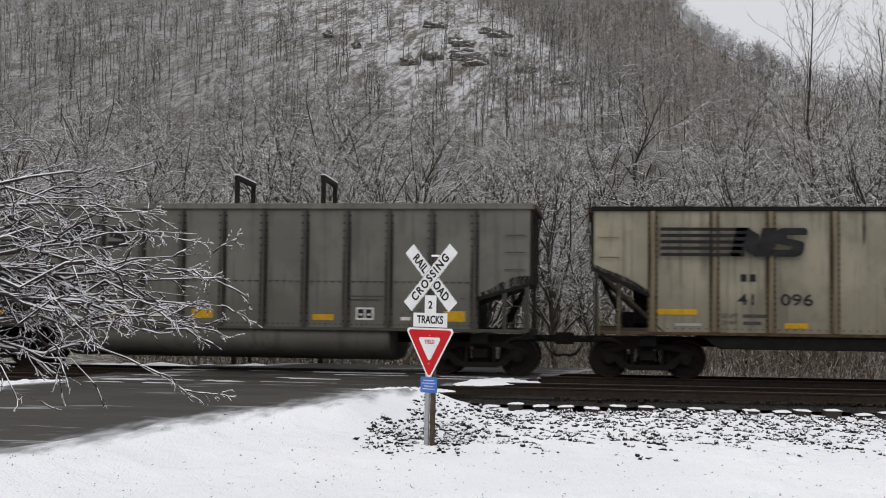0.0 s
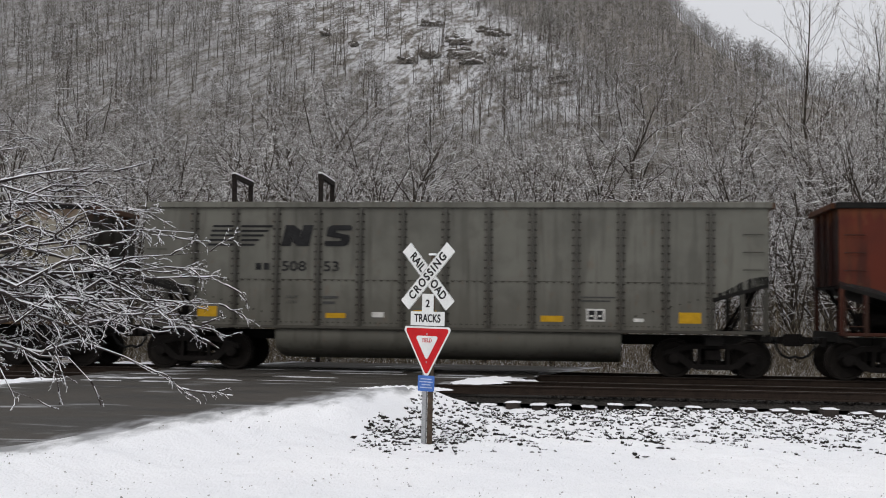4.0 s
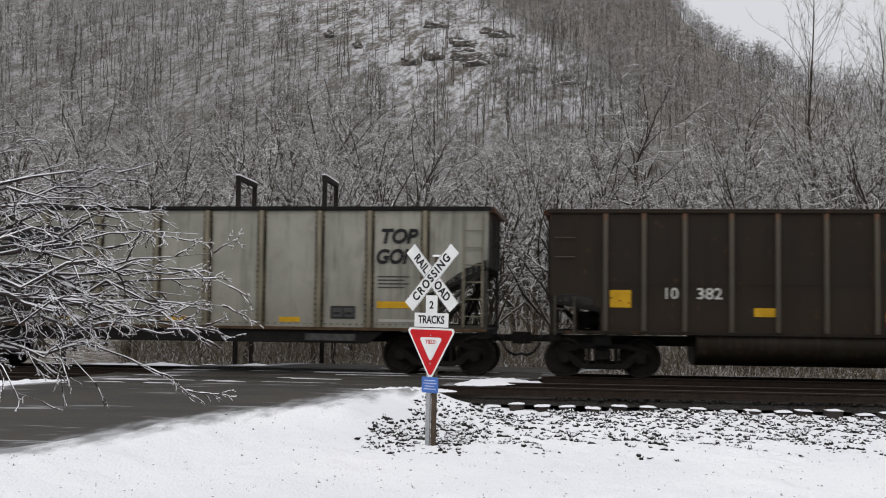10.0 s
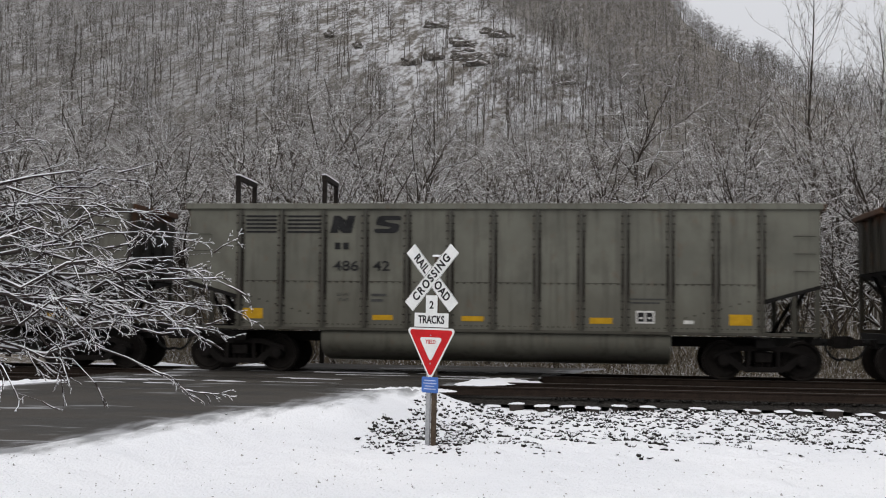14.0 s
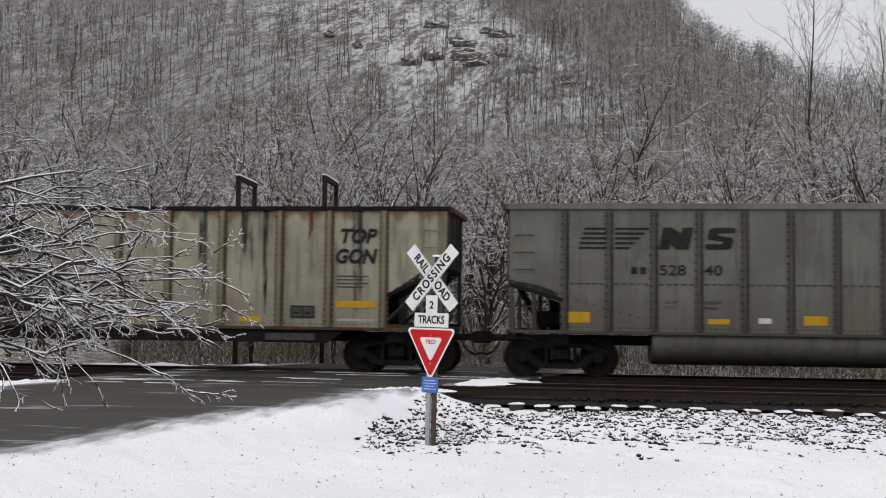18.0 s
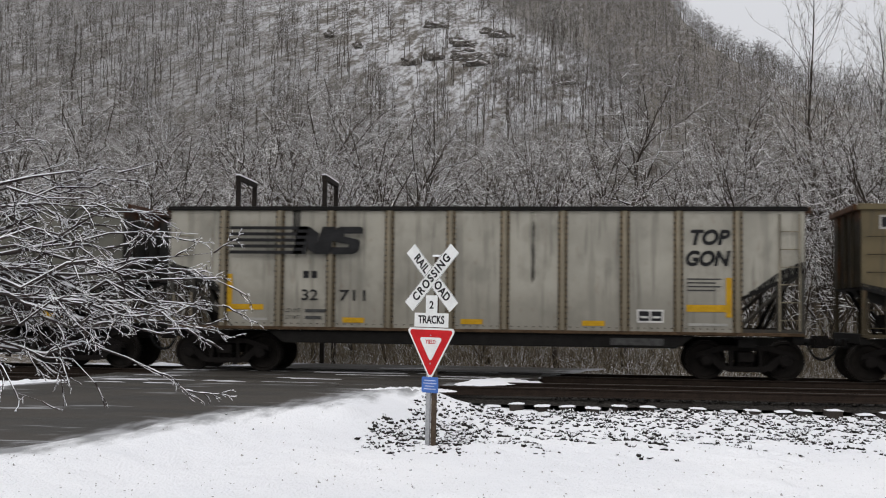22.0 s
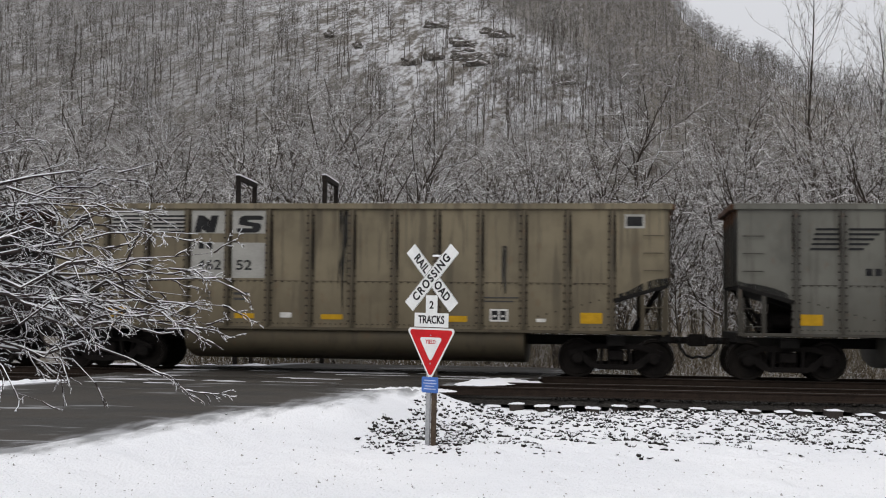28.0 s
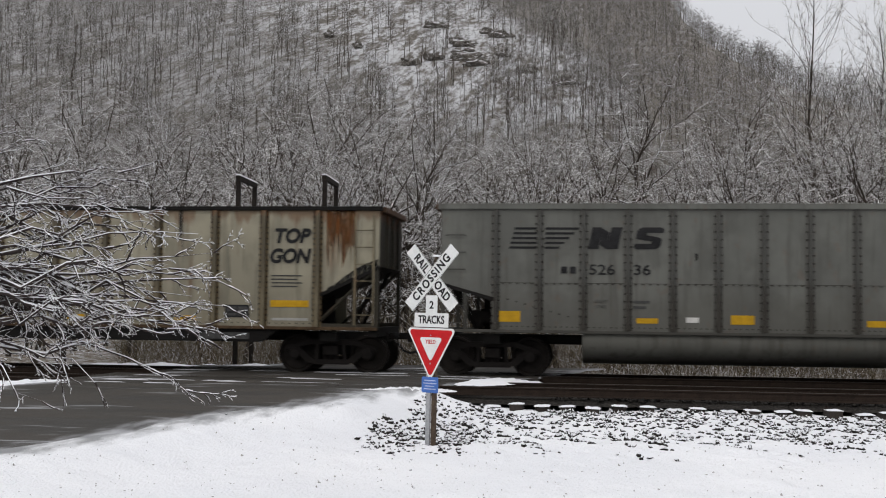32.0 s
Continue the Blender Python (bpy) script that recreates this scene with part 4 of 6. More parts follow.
def rung(x, z):
    bm = bmesh.new()
    tube(bm, [(x - 0.22, -SIDE - 0.03, z), (x - 0.22, -SIDE - 0.09, z), (x + 0.22, -SIDE - 0.09, z), (x + 0.22, -SIDE - 0.03, z)], 0.013, 5)
    return bm


def wheelset_mesh():
    bm = bmesh.new()
    for s in (-1, 1):
        lathe_y(bm, [(0.10, s * 0.60), (0.10, s * 0.66), (0.36, s * 0.685), (0.40, s * 0.67), (0.482, s * 0.675), (0.482, s * 0.705), (0.457, s * 0.715), (0.452, s * 0.80), (0.40, s * 0.80), (0.37, s * 0.755), (0.17, s * 0.74), (0.13, s * 0.80), (0.085, s * 0.80), (0.085, s * 1.05), (0.06, s * 1.06)][::s], 28)
    lathe_y(bm, [(0.08, -0.62), (0.08, 0.62)], 10)
    return bm


def side_frame(s):
    """A cast side frame with its window openings and journal ends."""
    bm = bmesh.new()
    y0, y1 = s * 1.0 - 0.07, s * 1.0 + 0.07
    prism(bm, [(-1.12, 0.50), (-1.10, 0.62), (-0.55, 0.80), (0.55, 0.80), (1.10, 0.62), (1.12, 0.50), (0.95, 0.58), (0.5, 0.68), (-0.5, 0.68), (-0.95, 0.58)], y0, y1)
    prism(bm, [(-0.62, 0.33), (-0.42, 0.20), (0.42, 0.20), (0.62, 0.33), (0.40, 0.32), (-0.40, 0.32)], y0, y1)
    for q in (-1, 1):
        prism(bm, [(q * 0.95, 0.56), (q * 0.80, 0.63), (q * 0.36, 0.28), (q * 0.55, 0.22)], y0 + 0.002, y1 - 0.002)
        prism(bm, [(q * 0.30, 0.30), (q * 0.38, 0.30), (q * 0.36, 0.70), (q * 0.28, 0.70)], y0 + 0.004, y1 - 0.004)
        lathe_y(bm, [(0.10, y0 - 0.05), (0.14, y0 - 0.03), (0.14, y1 + 0.03), (0.10, y1 + 0.05)], 14, q * 0.89, 0.457)
    return bm


def bolster():
    return boxes((-0.19, 0.19, -1.12, 1.12, 0.42, 0.66), (-0.12, 0.12, -0.3, 0.3, 0.6, 0.73), bevel=0.02)


def coil_spring():
    bm = bmesh.new()
    tube(bm, [(0.055 * math.cos(i * 1.571), 0.055 * math.sin(i * 1.571), 0.32 + i * 0.0055) for i in range(23)], 0.012, 4)
    return bm


def coupler_mesh(s):
    bm = bmesh.new()
    box(bm, min(s * 7.3, s * 7.95), max(s * 7.3, s * 7.95), -0.09, 0.09, 0.76, 0.92)
    prism(bm, [(s * 7.93, 0.70), (s * 8.20, 0.70), (s * 8.20, 0.99), (s * 7.93, 0.99)], -0.15 if s > 0 else -0.02, 0.02 if s > 0 else 0.15)
    box(bm, min(s * 7.9, s * 8.0), max(s * 7.9, s * 8.0), -0.16, 0.16, 0.72, 0.96)
    return bm


def hose_mesh(s):
    bm = bmesh.new()
    tube(bm, [(s * 7.66, -0.34, 0.84), (s * 7.72, -0.36, 0.66), (s * 7.84, -0.34, 0.50), (s * 8.0, -0.30, 0.43), (s * 8.13, -0.25, 0.47)], 0.034, 6)
    box(bm, s * 7.66 - 0.06, s * 7.66 + 0.06, -0.40, -0.28, 0.80, 0.93)
    return bm


def flat(parent, name, x0, x1, z0, z1, mat, label="", lift=0.012, slant=0.0):
    """A painted or stuck-on sheet on the near side of a car."""
    y = -SIDE - 0.02 - lift
    bm = bmesh.new()
    prism(bm, [(x0, z0), (x1, z0), (x1 + slant, z1), (x0 + slant, z1)], y, y + 0.003)
    return part(name, bm, mat, parent, label)


def shape(parent, name, pts, mat, lift=0.016, label=""):
    y = -SIDE - 0.02 - lift
    bm = bmesh.new()
    prism(bm, pts, y, y + 0.003)
    return part(name, bm, mat, parent, label)


def side_text(parent, text, x, z, h, mat, bold=0.0, shear=0.0, width=1.0, lift=0.016):
    lettering(text, h, mat, parent, Matrix.Translation((x, -SIDE - 0.02 - lift, z)), "lettering", bold, shear, width)


def emblem_blocks(g, xa, xb, za, zb, mat, lift=0.016):
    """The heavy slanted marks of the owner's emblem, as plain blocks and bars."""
    h = zb - za
    w, x = xa[1] - xa[0], xa[0]
    k = 0.22 * h
    shape(g, "emblem_block", [(x, za), (x + w * 0.36, za), (x + w * 0.30 + k, zb), (x + k, zb)], mat, lift)
    shape(g, "emblem_block", [(x + w * 0.58, za), (x + w, za), (x + w + k, zb), (x + w * 0.64 + k, zb)], mat, lift)
    shape(g, "emblem_block", [(x + w * 0.40, za + h * 0.2), (x + w * 0.60, za), (x + w * 0.56 + k, zb - h * 0.25), (x + w * 0.28 + k, zb)], mat, lift + 0.003)
    # a heavy slanted block cut in from both sides
    w, x = xb[1] - xb[0], xb[0]
    at = lambda p, q: (x + w * p + k * q, za + h * q)
    low = [at(0.10, 0.0), at(0.82, 0.0), at(0.95, 0.07), at(1.0, 0.18), at(1.0, 0.42), at(0.92, 0.53), at(0.30, 0.60), at(0.02, 0.48), at(0.36, 0.40), at(0.62, 0.36), at(0.62, 0.25), at(0.0, 0.25), at(0.0, 0.10)]
    top = [at(0.02, 0.48), at(0.64, 0.41), at(0.92, 0.53), at(0.40, 0.64), at(0.38, 0.75), at(1.0, 0.75), at(1.0, 0.90), at(0.90, 1.0), at(0.18, 1.0), at(0.05, 0.93), at(0.0, 0.82), at(0.0, 0.58)]
    shape(g, "emblem_block", low, mat, lift)
    shape(g, "emblem_block", top, mat, lift + 0.003)


def owner_bars(g, x, z, mat, h=0.19):
    """The short owner's mark beside the number, as bars."""
    for i in range(2):
        flat(g, "mark_bar", x + i * 0.2, x + i * 0.2 + 0.14, z - h * 0.42, z + h * 0.42, mat, lift=0.016)


def data_panel(g, x0, x1, z0, z1, frame_mat, inner_mat):
    p = flat(g, "data_panel", x0, x1, z0, z1, frame_mat, "white-framed black data panel")
    m = (x0 + x1) / 2
    flat(p, "panel_field", x0 + 0.04, m - 0.02, z0 + 0.04, z1 - 0.04, inner_mat, lift=0.015)
    flat(p, "panel_field", m + 0.02, x1 - 0.04, z0 + 0.04, z1 - 0.04, inner_mat, lift=0.015)
    flat(p, "print_bar", x0 + 0.08, m - 0.06, z0 + 0.1, z0 + 0.15, frame_mat, lift=0.018)
    flat(p, "print_bar", m + 0.06, x1 - 0.08, z0 + 0.1, z0 + 0.15, frame_mat, lift=0.018)


def small_print(g, x, z, w, n, mat):
    for i in range(n):
        flat(g, "print_bar", x, x + w * (1 - 0.15 * (i % 2)), z - i * 0.085, z - i * 0.085 + 0.03, mat, lift=0.013)


def load_limits(g, x, z, h, xn, wn, mat):
    """The two lines that give the load limit and the empty weight; the figures are bars."""
    for i, text in enumerate(("LD LMT", "LT WT")):
        side_text(g, text, x, z - i * h * 1.7, h, mat, 0.0, 0.0, 0.85)
        flat(g, "print_bar", xn, xn + wn * (1 - 0.2 * i), z - i * h * 1.7 - h * 0.4, z - i * h * 1.7 + h * 0.4, mat, lift=0.013)


def paint_tub_a(g, c):
    """Short stripes and marks high on the side, number below."""
    P = POSTS["tub"]
    z0, z1 = 3.29, 3.70
    ink = c.get("ink", STENCIL)
    for j in (0, 1):
        for i in range(5):
            z = z0 + i * (z1 - z0) / 4.4
            flat(g, "stripe", P[j] + 0.13, P[j + 1] - (0.13 if j == 0 else 0.05), z, z + 0.042, ink, lift=0.016)
    emblem_blocks(g, (P[2] + 0.16, P[2] + 0.68), (P[3] + 0.2, P[3] + 0.78), z0, z1, ink)
    a, b = c["num"]
    owner_bars(g, P[2] + 0.28, 2.98, ink)
    side_text(g, a, P[2] + 0.56, 2.50, 0.24, ink, 0.004, width=1.24)
    side_text(g, b, P[3] + 0.40, 2.50, 0.24, ink, 0.004, width=1.24)
    load_limits(g, P[2] + 0.5, 1.83, 0.075, P[3] + 0.16, 0.36, STENCIL_PALE)


def paint_tub_b(g, c):
    """Stripes cut on the slant, marks and number lower on the side."""
    P = POSTS["tub"]
    z0, z1 = 2.94, 3.44
    ink = c.get("ink", STENCIL)
    n = 5
    for i in range(n):
        z = z0 + i * (z1 - z0) / 4.5
        q = (z - z0) * 0.3
        flat(g, "stripe", P[0] + 0.3 + q, P[1] - 0.07, z, z + 0.05, ink, lift=0.016, slant=0.015)
        flat(g, "stripe", P[1] + 0.12, P[1] + 0.45 + 0.45 * i / 4, z, z + 0.05, ink, lift=0.016, slant=0.02)
    emblem_blocks(g, (P[2] + 0.1, P[2] + 0.78), (P[3] + 0.12, P[3] + 0.72), z0, z1, ink)
    a, b = c["num"]
    owner_bars(g, P[1] + 0.5, 2.45, ink)
    side_text(g, a, P[2] + 0.42, 2.45, 0.24, ink, 0.004, width=1.24)
    side_text(g, b, P[3] + 0.32, 2.45, 0.24, ink, 0.004, width=1.24)
    load_limits(g, P[2] + 0.4, 1.73, 0.075, P[3] + 0.12, 0.38, STENCIL_PALE)


def tub_labels(g, c):
    P = POSTS["tub"]
    big = c.get("big", True)
    flat(g, "yellow_label", P[0] + 0.08, P[0] + 0.58, 1.24, 1.45 if not big else 1.49, YELLOW, "yellow reflective label")
    flat(g, "yellow_label", P[3] + 0.2, P[3] + 0.68, 1.24, 1.36, YELLOW, "yellow reflective label")
    flat(g, "yellow_label", P[5] + 0.28, P[5] + 0.80, 1.24, 1.36 if c.get("style") == "a" else 1.45, YELLOW, "yellow reflective label")
    flat(g, "yellow_label", P[8] + 0.2, P[8] + 0.72, 1.22, 1.36, YELLOW, "yellow reflective label")
    flat(g, "yellow_label", P[11] + 0.30, P[11] + 0.80, 1.22, 1.47, YELLOW, "yellow reflective label")
    flat(g, "white_label", P[4] + 0.3, P[4] + 0.58, 1.27, 1.39, PATCH_WHITE, "small white stencilled label")
    flat(g, "white_label", P[10] + 0.3, P[10] + 0.52, 1.24, 1.32, PATCH_WHITE, "small white stencilled label")
    if c.get("panel", True):
        data_panel(g, P[9] + 0.24, P[9] + 0.66, 1.24, 1.53, PATCH_WHITE, STENCIL)
    small_print(g, P[9] + 0.1, 1.78, 0.8, 2, STENCIL_PALE)


def paint_top(g, c):
    P = POSTS["top"]
    ink = c.get("ink", STENCIL)
    z0, z1 = 2.78, 3.43
    for i in range(5):
        z = z0 + i * (z1 - z0) / 4.5
        flat(g, "stripe", P[0] + 0.16, P[0] + 1.95 + 0.16 * (z - z0) / (z1 - z0), z, z + 0.075, ink, lift=0.135, slant=0.02)
    emblem_blocks(g, (P[0] + 1.72, P[0] + 2.62), (P[0] + 2.60, P[0] + 3.30), z0, z1, ink, 0.135)
    a, b = c["num"]
    x = P[1] + 0.58
    owner_bars(g, x, 2.30, ink, 0.2)
    side_text(g, a, P[1] + (0.74 if len(a) < 3 else 0.66), 1.80, 0.26, ink, 0.004, width=1.2)
    side_text(g, b, P[2] + 0.57, 1.80, 0.26, ink, 0.004, width=1.36)
    load_limits(g, P[1] + 0.34, 1.44, 0.095, P[1] + 0.64, 0.5, STENCIL_PALE)
    side_text(g, "TOP", P[8] + 0.66, 3.20, 0.33, ink, 0.02, 0.22, 0.98)
    side_text(g, "GON", P[8] + 0.62, 2.72, 0.33, ink, 0.02, 0.22, 0.92)
    small_print(g, P[8] + 0.2, 2.25, 0.75, 4, STENCIL_PALE)
    flat(g, "yellow_label", P[0] + 0.1, P[0] + (1.0 if c.get("wide", True) else 0.6), 1.45, 1.58 if c.get("wide", True) else 1.72, YELLOW, "yellow reflective label")
    for j, d in ((2, 0.3), (4, 0.25), (6, 0.45)):
        flat(g, "yellow_label", P[j] + d, P[j] + d + 0.52, 1.17, 1.29, YELLOW, "yellow reflective label")
    flat(g, "yellow_label", P[8] + 0.18, P[8] + 1.12, 1.52, 1.68, YELLOW, "yellow reflective label")
    if c.get("bars"):
        for x in (P[0] + 0.1, P[9] - 0.26):
            flat(g, "yellow_label", x, x + 0.13, 1.4, 2.3, YELLOW, "upright yellow reflective strip", lift=0.02)
    flat(g, "white_label", P[8] + 0.22, P[8] + 1.1, 1.20, 1.26, PATCH_PALE, "faded pale stencilled line")
    flat(g, "white_label", P[0] + 0.5, P[0] + 1.1, 1.20, 1.26, PATCH_PALE, "faded pale stencilled line")
    data_panel(g, P[7] + 0.28, P[7] + 0.88, 1.26, 1.56, PATCH_WHITE if c.get("light_panel") else STENCIL, STENCIL_PALE if not c.get("light_panel") else STENCIL)


def paint_dark(g, c):
    P = POSTS["dark"]
    flat(g, "yellow_label", P[0] + 0.1, P[0] + 0.58, 1.6, 2.0, YELLOW, "yellow reflective label")
    side_text(g, "10", P[1] + 0.6, 1.92, 0.26, STENCIL_WHITE, 0.004)
    side_text(g, "382", P[2] + 0.55, 1.92, 0.26, STENCIL_WHITE, 0.004, width=1.1)
    for j, z, d in ((3, 1.42, 0.5), (6, 1.34, 0.2), (8, 1.34, 0.25), (11, 1.65, 0.1)):
        flat(g, "yellow_label", P[j] + d, P[j] + d + 0.48, z, z + 0.2, YELLOW, "yellow reflective label")
    flat(g, "paint_patch", P[6] + 0.25, P[6] + 0.65, 1.58, 1.82, PATCH_DARK)
    flat(g, "paint_patch", P[9] + 0.15, P[9] + 0.95, 1.6, 1.92, STENCIL_PALE)
    flat(g, "paint_patch", P[12] + 0.1, P[12] + 0.45, 1.8, 1.95, PATCH_RUST)
    flat(g, "paint_patch", P[11] + 0.32, P[11] + 0.72, 1.32, 1.5, PATCH_RUST)


def run_stain(g, x0, x1, ztop, depth, seed, mat):
    """A dark stain that runs down the side in ragged drips."""
    r = random.Random(seed)
    if ztop > 3.1:
        ztop, depth = 3.83, depth + 3.83 - ztop
    n = max(3, int((x1 - x0) / 0.05))
    pts = [(x0, ztop), (x1, ztop)]
    for i in range(n + 1):
        x = x1 + (x0 - x1) * i / n
        pts.append((x, ztop - depth * r.uniform(0.25, 1.0)))
    shape(g, "run_stain", pts, mat, 0.004 + 0.001 * (seed % 3), "dark ragged run stain")


def soot_corner(g, kind, seed):
    """Coal soot blown up over the side above the sloping ends."""
    r = random.Random(seed + 400)
    o = side_outline(kind)
    for (xa, za), (xb, zb) in ((o[1], o[2]), (o[6], o[5])):
        reach = r.uniform(0.08, 0.22)
        xb = xb + (xa - xb) * 0.12
        pts = [(xb, zb), (xa, za)] if xb < xa else [(xa, za), (xb, zb)]
        n = 30
        top = []
        for i in range(n + 1):
            f = i / n
            x, z = pts[1][0] + (pts[0][0] - pts[1][0]) * f, pts[1][1] + (pts[0][1] - pts[1][1]) * f
            top.append((x, z + 0.06 + reach * (0.35 + 0.65 * math.sin(math.pi * min(1, f + 0.15))) * r.uniform(0.8, 1.0)))
        shape(g, "soot_stain", pts + top, STAIN, 0.006, "black soot blown up over the car end")


def scrawl(g, x, z, seed, n, mat, size=0.3):
    """Sprayed strokes on the side: loose bent lines, no letters."""
    r = random.Random(seed)
    y = -SIDE - 0.037
    for i in range(n):
        a = (x + i * size * 0.62, z + r.uniform(-0.08, 0.08))
        pts, up = [], r.choice((-1, 1))
        for q in range(r.randint(3, 5)):
            pts.append((a[0] + q * size * r.uniform(0.10, 0.24), y, a[1] + up * size * r.uniform(0.25, 0.55)))
            up = -up
        bm = bmesh.new()
        tube(bm, pts, 0.009, 4)
        part("sprayed_line", bm, mat, g)


GREY = (0.245, 0.243, 0.228)
PALE = (0.40, 0.375, 0.315)
